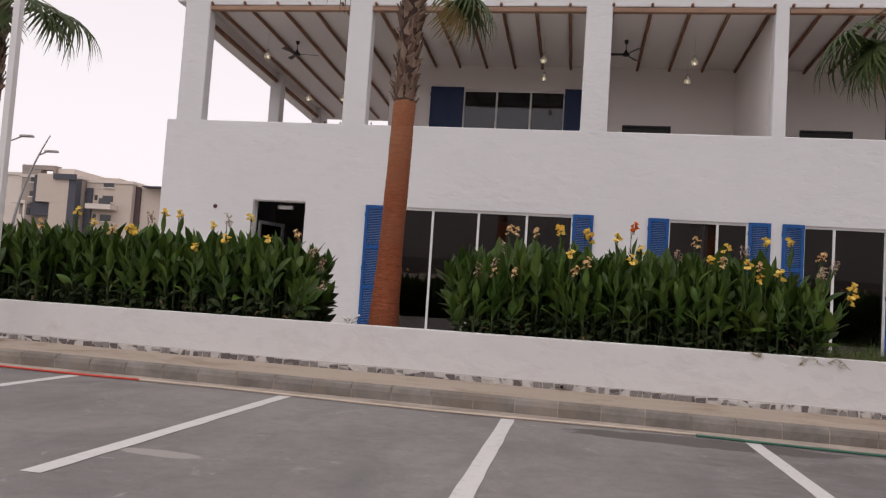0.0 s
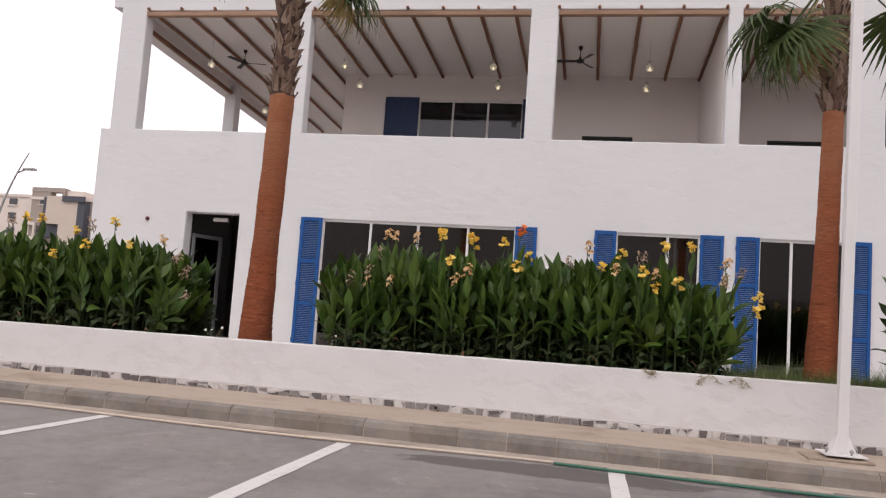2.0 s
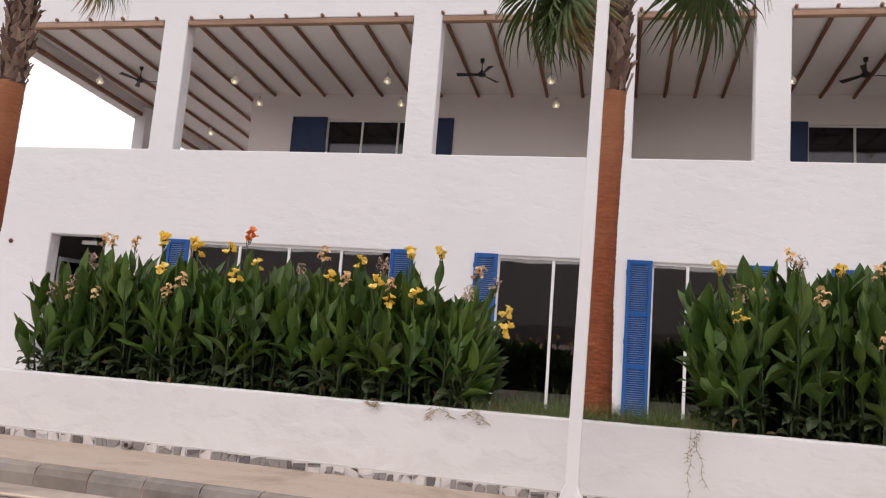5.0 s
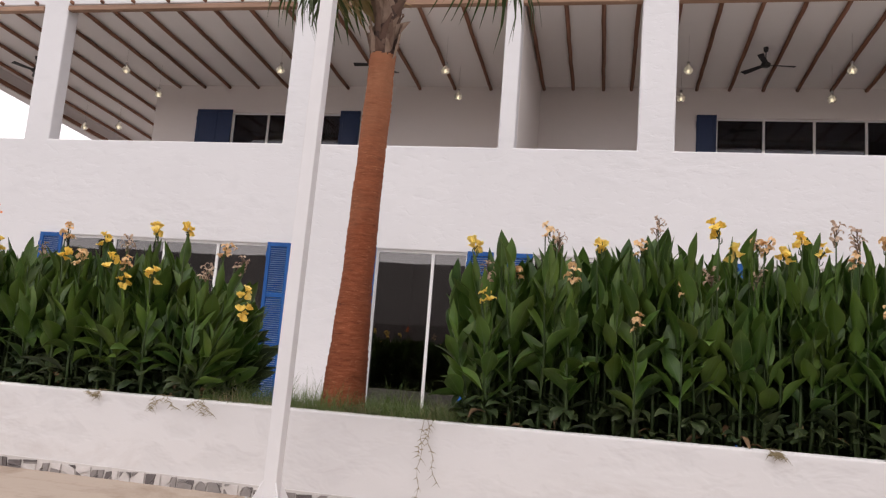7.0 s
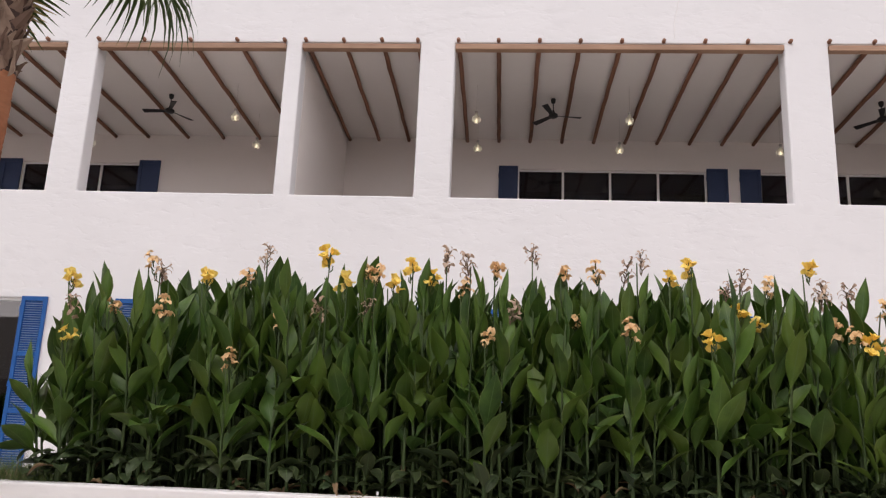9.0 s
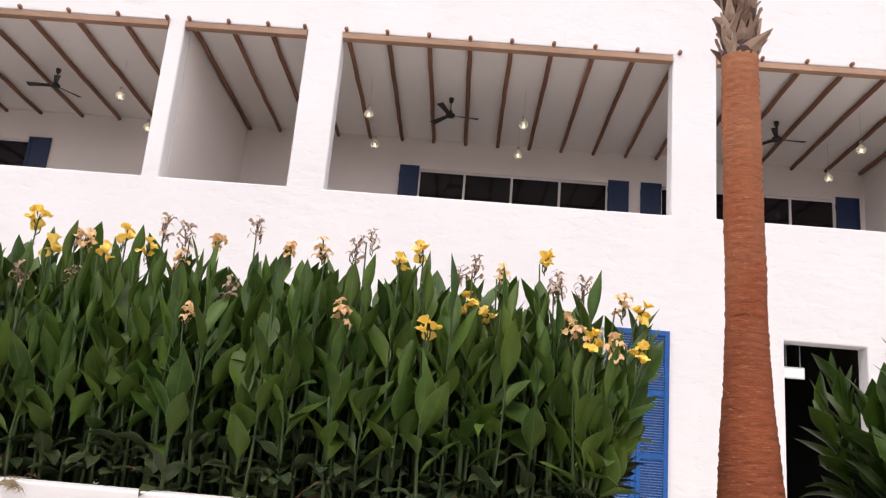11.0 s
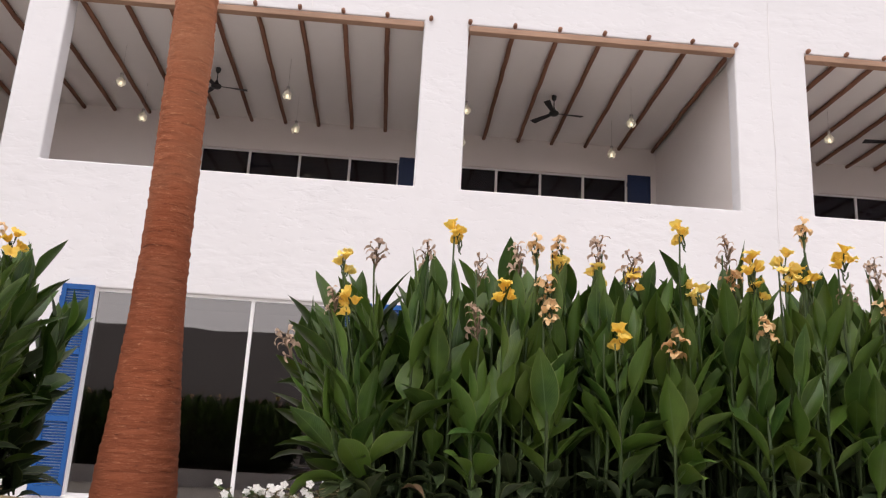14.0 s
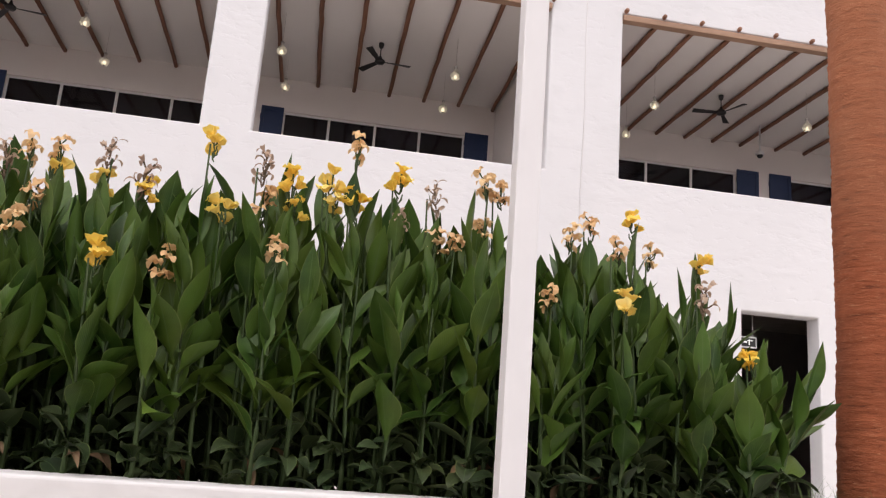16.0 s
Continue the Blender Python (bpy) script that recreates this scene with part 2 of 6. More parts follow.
# about 0.6 of FAR_BEIGE: the recessed front's shade is in this colour
FAR_TAUPE_SHADED = plain("distant_shaded_taupe_render", (0.33, 0.28, 0.245), 0.9, mottle=0.06, scale=0.4)
FAR_PALE = plain("distant_pale_render", (0.66, 0.58, 0.52), 0.9, mottle=0.06, scale=0.4)
FAR_SLATE = plain("distant_slate_cladding", (0.075, 0.078, 0.095), 0.8, mottle=0.1, scale=0.6)
FAR_BROWN = plain("distant_brown_cladding", (0.09, 0.06, 0.06), 0.8, mottle=0.1, scale=0.6)
FAR_GLASS = plain("distant_window_glass", (0.045, 0.045, 0.05), 0.15, mottle=0.1, scale=0.8, bump=0)
DUSK_WALL = plain("shop_wall_render", (0.66, 0.60, 0.55), 0.9, mottle=0.1, scale=0.6)
SHOP_ROOF = plain("shop_roof_sheet", (0.24, 0.225, 0.215), 0.8, mottle=0.08, scale=0.5)
DUSK_ROOF = plain("shop_canopy_cloth", (0.12, 0.105, 0.10), 0.9, mottle=0.1, scale=0.6)


def wood(name, a, b, along):
    m = Mat(name, a, 0.75, spec=0.3)
    s = [14, 14, 14]
    s[along] = 1.2
    g = m.noise(1.6, 6.0, 0.65, m.coords(*s), 0.8)
    big = m.noise(1.1, 3.0, 0.5)
    c = m.mix(m.ramp(g, [(0.3, (0, 0, 0)), (0.7, (1, 1, 1))]), a, b)
    c = m.mix(m.ramp(big, [(0.4, (0, 0, 0)), (0.7, (0.5, 0.5, 0.5))]), c, tuple(v * 0.6 for v in a))
    c = m.mix(0.25, c, m.mix(m.random(), tuple(v * 0.7 for v in a), tuple(min(1, v * 1.3) for v in b)))
    m.color(c)
    m.bump(g, 0.4, 0.006)
    return m.m


BEAM_WOOD = wood("front_beam_timber", (0.25, 0.148, 0.098), (0.40, 0.255, 0.178), 0)
RAFTER_WOOD = wood("rafter_timber", (0.18, 0.085, 0.054), (0.285, 0.140, 0.088), 1)


def glass(name, tint, ior, blur):
    m = Mat(name)
    m.n.remove(m.b)
    out = m.n["Material Output"]
    tr = m.n.new("ShaderNodeBsdfTransparent")
    tr.inputs[0].default_value = (*tint, 1)
    gl = m.n.new("ShaderNodeBsdfGlossy")
    gl.inputs["Color"].default_value = (0.95, 0.92, 0.90, 1)
    gl.inputs["Roughness"].default_value = blur
    fr = m.n.new("ShaderNodeFresnel")
    fr.inputs["IOR"].default_value = ior
    wave = m.node("ShaderNodeBump", Strength=0.05, Distance=0.02)
    m.l.new(m.noise(1.1, 1.0, 0.4), wave.inputs["Height"])
    m.l.new(wave.outputs[0], gl.inputs["Normal"])
    mx = m.n.new("ShaderNodeMixShader")
    m.l.new(fr.outputs[0], mx.inputs[0])
    m.l.new(tr.outputs[0], mx.inputs[1])
    m.l.new(gl.outputs[0], mx.inputs[2])
    m.l.new(mx.outputs[0], out.inputs["Surface"])
    return m.m


GLASS = glass("tinted_glass", (0.36, 0.35, 0.35), 2.1, 0.015)
UPPER_GLASS = glass("veranda_window_glass", (0.27, 0.29, 0.40), 1.55, 0.05)


def lamp_glass():
    m = Mat("lamp_globe_glass")
    m.n.remove(m.b)
    out = m.n["Material Output"]
    tr = m.n.new("ShaderNodeBsdfTransparent")
    tr.inputs[0].default_value = (0.88, 0.86, 0.80, 1)
    gl = m.n.new("ShaderNodeBsdfGlossy")
    gl.inputs["Roughness"].default_value = 0.12
    lw = m.n.new("ShaderNodeLayerWeight")
    lw.inputs["Blend"].default_value = 0.6
    mx = m.n.new("ShaderNodeMixShader")
    m.l.new(lw.outputs["Facing"], mx.inputs[0])
    m.l.new(tr.outputs[0], mx.inputs[1])
    m.l.new(gl.outputs[0], mx.inputs[2])
    frost = m.n.new("ShaderNodeBsdfTranslucent")
    frost.inputs[0].default_value = (0.95, 0.93, 0.89, 1)
    mz = m.n.new("ShaderNodeMixShader")
    mz.inputs[0].default_value = 0.5
    m.l.new(mx.outputs[0], mz.inputs[1])
    m.l.new(frost.outputs[0], mz.inputs[2])
    m.l.new(mz.outputs[0], out.inputs["Surface"])
    return m.m


LAMP_GLASS = lamp_glass()


def glow(name, color, strength):
    m = Mat(name, color)
    m.b.inputs["Emission Color"].default_value = (*color, 1)
    m.b.inputs["Emission Strength"].default_value = strength
    return m.m


BULB = glow("lit_bulb", (1.0, 0.86, 0.62), 1.6)
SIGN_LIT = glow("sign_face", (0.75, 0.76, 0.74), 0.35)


def leaf_mat(name, a, b, back, rough=0.42, island=False, thin=(0.08, 0.16, 0.015), through_=0.13):
    m = Mat(name, a, rough, spec=0.28)
    co = m.coords(own=True)
    vein = m.n.new("ShaderNodeTexWave")
    vein.inputs["Scale"].default_value = 14
    vein.inputs["Distortion"].default_value = 1.5
    m.l.new(co, vein.inputs["Vector"])
    n = m.noise(7, 3.0, 0.6)
    c = m.mix(m.n.new("ShaderNodeNewGeometry").outputs["Random Per Island"] if island else m.random(), a, b)
    c = m.mix(m.ramp(n, [(0.4, (0, 0, 0)), (0.75, (0.55, 0.55, 0.55))]), c, back)
    c = m.mix(m.mix(1.0, vein.outputs["Fac"], 0.16, 'MULTIPLY'), c, back)
    m.color(c)
    m.bump(vein.outputs["Fac"], 0.12, 0.004)
    m.b.inputs["Transmission Weight"].default_value = 0.0
    m.b.inputs["Subsurface Weight"].default_value = 0.0
    # light passes thin blades
    tl = m.n.new("ShaderNodeBsdfTranslucent")
    m.l.new(m.mix(0.5, c, thin), tl.inputs[0])
    mx = m.n.new("ShaderNodeMixShader")
    mx.inputs[0].default_value = through_
    m.l.new(m.b.outputs[0], mx.inputs[1])
    m.l.new(tl.outputs[0], mx.inputs[2])
    m.l.new(mx.outputs[0], m.n["Material Output"].inputs["Surface"])
    return m.m


def blade_mat(name, dark, light, island=False, old=0.0, rough=0.46):
    """A smooth canna blade: pale midrib, faint side veins, thin margin paled to paint its rim light; old: how far its
    edges have browned.
    """
    m = Mat(name, dark, rough, spec=0.32)
    uv = m.n.new("ShaderNodeUVMap")
    sep = m.n.new("ShaderNodeSeparateXYZ")
    m.l.new(uv.outputs[0], sep.inputs[0])

    def calc(op, p, q):
        nd = m.n.new("ShaderNodeMath")
        nd.operation = op
        for i, v in enumerate((p, q)):
            if isinstance(v, (int, float)):
                nd.inputs[i].default_value = v
            else:
                m.l.new(v, nd.inputs[i])
        return nd.outputs[0]

    side = calc('ABSOLUTE', calc('SUBTRACT', sep.outputs["X"], 0.5), 0)
    vein = calc('SINE', calc('ADD', calc('MULTIPLY', sep.outputs["Y"], 150.0), calc('MULTIPLY', side, -70.0)), 0)
    n = m.noise(9, 3.0, 0.6)
    big = m.noise(2.6, 2.0, 0.5)
    pick = m.n.new("ShaderNodeNewGeometry").outputs["Random Per Island"] if island else m.random()
    c = m.mix(calc('POWER', pick, 1.7), dark, light)
    c = m.mix(m.ramp(n, [(0.40, (0, 0, 0)), (0.75, (0.4, 0.4, 0.4))]), c, tuple(v * 1.35 for v in light))
    c = m.mix(m.ramp(big, [(0.42, (0, 0, 0)), (0.70, (0.45, 0.45, 0.45))]), c, (light[0] * 1.5, light[1] * 1.05, light[2] * 0.8))
    c = m.mix(m.ramp(vein, [(0.55, (0, 0, 0)), (1.0, (0.16, 0.16, 0.16))]), c, tuple(v * 1.8 for v in light))
    c = m.mix(m.ramp(side, [(0.010, (0.6, 0.6, 0.6)), (0.026, (0, 0, 0))]), c, (0.085, 0.135, 0.048))
    # pale margin, brightened as a painted glint along the blade's rim
    c = m.mix(m.ramp(side, [(0.462, (0, 0, 0)), (0.490, (0.7, 0.7, 0.7))]), c, (0.16, 0.20, 0.06))
    if old:
        tear = calc('ADD', calc('MULTIPLY', side, 1.3), m.noise(14, 4.0, 0.7))
        c = m.mix(m.ramp(tear, [(1.20 - 0.12 * old, (0, 0, 0)), (1.27 - 0.12 * old, (0.8, 0.8, 0.8))]), c, (0.20, 0.115, 0.06))
    m.color(c)
    m.bump(vein, 0.10, 0.003)
    tl = m.n.new("ShaderNodeBsdfTranslucent")
    m.l.new(m.mix(0.5, c, (0.06, 0.12, 0.012)), tl.inputs[0])
    mx = m.n.new("ShaderNodeMixShader")
    mx.inputs[0].default_value = 0.035
    m.l.new(m.b.outputs[0], mx.inputs[1])
    m.l.new(tl.outputs[0], mx.inputs[2])
    m.l.new(mx.outputs[0], m.n["Material Output"].inputs["Surface"])
    return m.m


LEAF = blade_mat("canna_leaf", (0.013, 0.039, 0.005), (0.070, 0.130, 0.019))
# inner leaves: pale end below LEAF's, a little of the row's shade coloured in
LEAF_MASS = blade_mat("canna_leaf_mass", (0.013, 0.039, 0.005), (0.054, 0.106, 0.013), island=True)
# old dull leaves with brown edges; shade at the hedge's foot darkens the colour too
LEAF_OLD_SHADED = blade_mat("old_shaded_canna_leaf", (0.012, 0.025, 0.008), (0.035, 0.052, 0.019), old=0.8, rough=0.55)
# old leaves low inside the row, darkened further to paint in the shade there
LEAF_OLD_SHADED_MASS = blade_mat("old_shaded_canna_mass", (0.010, 0.021, 0.006), (0.024, 0.040, 0.012), island=True, old=0.4, rough=0.65)
LEAF_DEAD = blade_mat("dead_canna_leaf", (0.11, 0.065, 0.036), (0.20, 0.13, 0.075), old=1.0, rough=0.8)
STEM = leaf_mat("canna_stem", (0.028, 0.052, 0.014), (0.060, 0.092, 0.030), (0.075, 0.092, 0.038), 0.5)
# darker copy of STEM: shade inside the row put into the stem colour
STEM_SHADED = leaf_mat("inner_shaded_canna_stem", (0.022, 0.040, 0.010), (0.046, 0.072, 0.02), (0.05, 0.066, 0.025), 0.55)
PALM_LEAF = leaf_mat("palm_frond", (0.036, 0.068, 0.020), (0.074, 0.105, 0.032), (0.11, 0.12, 0.045), 0.5)
PALM_DRY = leaf_mat("dry_palm_frond", (0.36, 0.26, 0.11), (0.46, 0.34, 0.16), (0.30, 0.22, 0.10), 0.7)
GRASS = leaf_mat("grass_blade", (0.050, 0.100, 0.022), (0.115, 0.165, 0.042), (0.16, 0.165, 0.06), 0.6, island=True)
DRY_GRASS = leaf_mat("dry_grass_blade", (0.22, 0.17, 0.095), (0.35, 0.28, 0.17), (0.20, 0.15, 0.085), 0.8, island=True)
PETAL_YELLOW = leaf_mat("yellow_petal", (0.95, 0.69, 0.12), (0.97, 0.83, 0.32), (0.95, 0.66, 0.12), 0.5, thin=(0.95, 0.72, 0.09), through_=0.35)
PETAL_PEACH = leaf_mat("fading_petal", (0.78, 0.50, 0.24), (0.90, 0.68, 0.38), (0.64, 0.40, 0.24), 0.7, thin=(0.80, 0.58, 0.33), through_=0.35)
PETAL_BROWN = leaf_mat("withered_petal", (0.46, 0.32, 0.23), (0.70, 0.54, 0.40), (0.28, 0.19, 0.15), 0.8, thin=(0.36, 0.26, 0.21), through_=0.35)
PETAL_ORANGE = leaf_mat("orange_petal", (0.82, 0.21, 0.04), (0.90, 0.30, 0.07), (0.72, 0.15, 0.03), 0.5, thin=(0.82, 0.20, 0.04), through_=0.35)
PETAL_WHITE = leaf_mat("white_petal", (0.80, 0.79, 0.76), (0.84, 0.83, 0.80), (0.75, 0.72, 0.66), 0.6, thin=(0.84, 0.83, 0.80), through_=0.35)


BRACT = leaf_mat("withered_bract", (0.13, 0.085, 0.06), (0.22, 0.15, 0.105), (0.10, 0.085, 0.05), 0.8, through_=0.05)


def trunk_mat(name, k):
    """k: how pale the bark is."""
    m = Mat(name, (0.22, 0.075, 0.035), 0.9, spec=0.2)
    ring = m.noise(4.0, 6.0, 0.72, m.coords(1.5, 1.5, 11.0), 0.6)
    fib = m.noise(8.0, 6.0, 0.78, m.coords(2.0, 2.0, 11.0), 0.8)
    big = m.noise(1.6, 3.0, 0.5)
    c = m.mix(m.ramp(ring, [(0.3, (0, 0, 0)), (0.7, (1, 1, 1))]), tuple(v * k for v in (0.165, 0.045, 0.019)), tuple(v * k for v in (0.31, 0.094, 0.042)))
    c = m.mix(m.ramp(fib, [(0.57, (0, 0, 0)), (0.63, (0.8, 0.8, 0.8))]), c, (0.44, 0.19, 0.10))
    c = m.mix(m.ramp(ring, [(0.34, (0.7, 0.7, 0.7)), (0.40, (0, 0, 0))]), c, (0.10, 0.030, 0.015))
    c = m.mix(m.ramp(big, [(0.4, (0, 0, 0)), (0.75, (0.5, 0.5, 0.5))]), c, (0.14, 0.044, 0.022))
    # younger bark towards the crown is paler and more orange
    sep = m.n.new("ShaderNodeSeparateXYZ")
    m.l.new(m.coords(own=True), sep.inputs[0])
    age = m.ramp(m.mix(0.5, m.mix(1.0, sep.outputs["Z"], 0.28, 'MULTIPLY'), big), [(0.45, (0, 0, 0)), (0.78, (0.55, 0.55, 0.55))])
    c = m.mix(age, c, (0.46, 0.225, 0.125))
    m.color(c)
    m.bump(ring, 0.5, 0.014, m.bump(fib, 0.7, 0.010))
    return m.m


TRUNK = trunk_mat("palm_trunk_fibre", 1.0)
TRUNK_PALE = trunk_mat("pale_palm_trunk_fibre", 1.2)
BOOT = leaf_mat("old_leaf_base", (0.115, 0.066, 0.048), (0.36, 0.26, 0.195), (0.14, 0.085, 0.062), 0.85, through_=0.0)
BAND_MORTAR = plain("pale_band_mortar", (0.56, 0.525, 0.50), 0.9, mottle=0.2, scale=9, bump=0.3)
STONE_MATS = [plain("grey_band_stone", (0.25, 0.225, 0.215), 0.85, mottle=0.3, scale=14, bump=0.4),
              plain("dark_band_stone", (0.13, 0.112, 0.11), 0.85, mottle=0.3, scale=14, bump=0.4),
              plain("pale_band_stone", (0.56, 0.52, 0.50), 0.85, mottle=0.2, scale=14, bump=0.4)]


# ---- small builders ----
def part(name, bm, material, parent=None, label="", smooth=False):
    me = bpy.data.meshes.new(name)
    bm.to_mesh(me)
    bm.free()
    if smooth:
        me.polygons.foreach_set("use_smooth", [True] * len(me.polygons))
    if material is not None:
        me.materials.append(material)
    ob = new(name, me)
    if parent is not None:
        ob.parent = parent
    if label:
        ob["label"] = label
    return ob


def thing(name, label, category, group="", kind="", at=None):
    ob = new(name)
    ob.empty_display_size = 0.2
    if at is not None:
        ob.matrix_basis = at
    return tagged(ob, label, category, group, kind)


def box(bm, x0, x1, y0, y1, z0, z1, bevel=0.0, skew=None):
    """An axis-parallel box; skew(x, y, z) may move its corners."""
    vs = []
    for z in (z0, z1):
        for x, y in ((x0, y0), (x1, y0), (x1, y1), (x0, y1)):
            p = (x, y, z) if skew is None else skew(x, y, z)
            vs.append(bm.verts.new(p))
    fs = [bm.faces.new([vs[i] for i in f]) for f in
          ((3, 2, 1, 0), (4, 5, 6, 7), (0, 1, 5, 4), (1, 2, 6, 5), (2, 3, 7, 6), (3, 0, 4, 7))]
    if bevel:
        es = {e for f in fs for e in f.edges}
        bmesh.ops.bevel(bm, geom=list(es), offset=bevel, segments=2, affect='EDGES', profile=0.6)
    return bm


def boxes(*args, bevel=0.0):
    bm = bmesh.new()
    for a in args:
        box(bm, *a, bevel=bevel)
    return bm


def lathe(bm, profile, n=16, at=(0, 0, 0), wobble=None, cap=True):
    """A turned body about z from (radius, height) pairs."""
    rings = []
    for r, z in profile:
        ring = []
        for i in range(n):
            a = 2 * math.pi * i / n
            rr = r if wobble is None else r + wobble(a, z)
            ring.append(bm.verts.new((at[0] + rr * math.cos(a), at[1] + rr * math.sin(a), at[2] + z)))
        rings.append(ring)
    for a, b in zip(rings, rings[1:]):
        for i in range(n):
            bm.faces.new((a[i], a[(i + 1) % n], b[(i + 1) % n], b[i]))
    if cap:
        bm.faces.new(list(reversed(rings[0])))
        bm.faces.new(rings[-1])
    return bm


def tube(bm, pts, radius, n=8, taper=None, squash=1.0):
    """A round bar along points."""
    pts = [Vector(p) for p in pts]
    rings = []
    up = Vector((0, 0, 1))
    for i, p in enumerate(pts):
        d = (pts[min(i + 1, len(pts) - 1)] - pts[max(i - 1, 0)]).normalized()
        s = d.cross(up)
        if s.length < 1e-3:
            s = Vector((1, 0, 0))
        s.normalize()
        u = s.cross(d).normalized()
        r = radius if taper is None else radius * taper(i / (len(pts) - 1))
        rings.append([bm.verts.new(p + s * (r * math.cos(2 * math.pi * k / n)) + u * (r * squash * math.sin(2 * math.pi * k / n)))
                      for k in range(n)])
    for a, b in zip(rings, rings[1:]):
        for k in range(n):
            bm.faces.new((a[k], a[(k + 1) % n], b[(k + 1) % n], b[k]))
    bm.faces.new(list(reversed(rings[0])))
    bm.faces.new(rings[-1])
    return bm


def wall_mesh(xs0, xs1, z0, z1, y0, y1, holes, swap=False):
    """One closed wall mesh with openings (x0, x1, z0, z1) cut right through it; swap: it runs along y."""
    xs = sorted({xs0, xs1, *[v for h in holes for v in h[:2] if xs0 < v < xs1]})
    zs = sorted({z0, z1, *[v for h in holes for v in h[2:] if z0 < v < z1]})
    nx, nz = len(xs) - 1, len(zs) - 1

    def full(i, k):
        if not (0 <= i < nx and 0 <= k < nz):
            return False
        cx, cz = (xs[i] + xs[i + 1]) / 2, (zs[k] + zs[k + 1]) / 2
        return not any(h[0] < cx < h[1] and h[2] < cz < h[3] for h in holes)

    bm = bmesh.new()
    made = {}

    def v(i, j, k):
        key = (i, j, k)
        if key not in made:
            p = (xs[i], (y0, y1)[j], zs[k])
            made[key] = bm.verts.new((p[1], p[0], p[2]) if swap else p)
        return made[key]

    for i in range(nx):
        for k in range(nz):
            if not full(i, k):
                continue
            bm.faces.new((v(i, 0, k), v(i + 1, 0, k), v(i + 1, 0, k + 1), v(i, 0, k + 1)))
            bm.faces.new((v(i, 1, k + 1), v(i + 1, 1, k + 1), v(i + 1, 1, k), v(i, 1, k)))
            if not full(i - 1, k):
                bm.faces.new((v(i, 0, k), v(i, 0, k + 1), v(i, 1, k + 1), v(i, 1, k)))
            if not full(i + 1, k):
                bm.faces.new((v(i + 1, 0, k + 1), v(i + 1, 0, k), v(i + 1, 1, k), v(i + 1, 1, k + 1)))
            if not full(i, k - 1):
                bm.faces.new((v(i + 1, 0, k), v(i, 0, k), v(i, 1, k), v(i + 1, 1, k)))
            if not full(i, k + 1):
                bm.faces.new((v(i, 0, k + 1), v(i + 1, 0, k + 1), v(i + 1, 1, k + 1), v(i, 1, k + 1)))
    bmesh.ops.recalc_face_normals(bm, faces=bm.faces)
    return bm


def soften(ob, width, segments=3):
    b = ob.modifiers.new("rounded_edges", 'BEVEL')
    b.width, b.segments, b.limit_method, b.angle_limit = width, segments, 'ANGLE', radians(40)
    return ob


def setting(name, bm, material, label, category, smooth=False):
    return tagged(part(name, bm, material, smooth=smooth), label, category, kind="structure")


def road_z(x):
    return -0.011 * max(-20.0, min(20.0, x))


def kerb_y(x):
    return 9.58


# ---- ground, road, kerb ----
YF, YB, YP = 19.645, 24.445, 10.903    # facade, veranda back wall, planter face

bm = bmesh.new()
gx = [-900, -40, -20, -10, 0, 10, 20, 40, 900]
gy = [-900, -60, 0, 9, 30, 900]
gv = [[bm.verts.new((x, y, road_z(x) - (0.0 if y < 11 else 0.02))) for x in gx] for y in gy]
for r0, r1 in zip(gv, gv[1:]):
    for i in range(len(gx) - 1):
        bm.faces.new((r0[i], r0[i + 1], r1[i + 1], r1[i]))
setting("ground", bm, ASPHALT, "grey dusty asphalt of a car park", "ground")


def follow(x, y, z):
    """Corners given from the kerb's foot and the road's height."""
    return (x, kerb_y(x) + y, road_z(x) + z)


bm = bmesh.new()
for i in range(-20, 36):
    x = i * 1.0
    box(bm, x, x + 1.0, -0.32 + 0.05 * math.sin(i * 1.7), 0.02, -0.02, 0.006, skew=follow)
setting("gutter", bm, SAND_CONCRETE, "sandy cream concrete strip at the foot of the kerb", "gutter")

bm = bmesh.new()
for i in range(-20, 36):
    box(bm, i, i + 1.0, 0.13, 0.9, -0.1, 0.182, skew=lambda x, y, z: (x, kerb_y(x) + y if y < 0.5 else YP + 0.05, road_z(x) + z + (0.02 if y > 0.5 else 0)))
bmesh.ops.remove_doubles(bm, verts=bm.verts, dist=1e-4)
setting("pavement", bm, PAVERS, "narrow sandy paved footway below a white planter wall", "pavement")

# parking bays
for x, y0, y1 in ((-8.5, 4.55, 9.1), (-5.88, 4.55, 9.1), (-3.17, 4.58, 9.12), (-0.53, 4.55, 9.05), (2.08, 4.55, 9.15), (4.75, 4.55, 9.1), (7.4, 4.55, 9.1)):
    bm = bmesh.new()
    rnd = random.Random(int(x * 10))
    n = 14
    rows = []
    for i in range(n + 1):
        y = y0 + (y1 - y0) * i / n
        rows.append((bm.verts.new((x - 0.075 + rnd.uniform(-.003, .003), y, road_z(x) + 0.004)),
                     bm.verts.new((x + 0.075 + rnd.uniform(-.006, .006), y, road_z(x) + 0.004))))
    for a, b in zip(rows, rows[1:]):
        bm.faces.new((a[0], a[1], b[1], b[0]))
    tagged(part("parking_line", bm, LINE_PAINT), "worn white parking line on grey asphalt", "road marking", "parking lines", "structure")

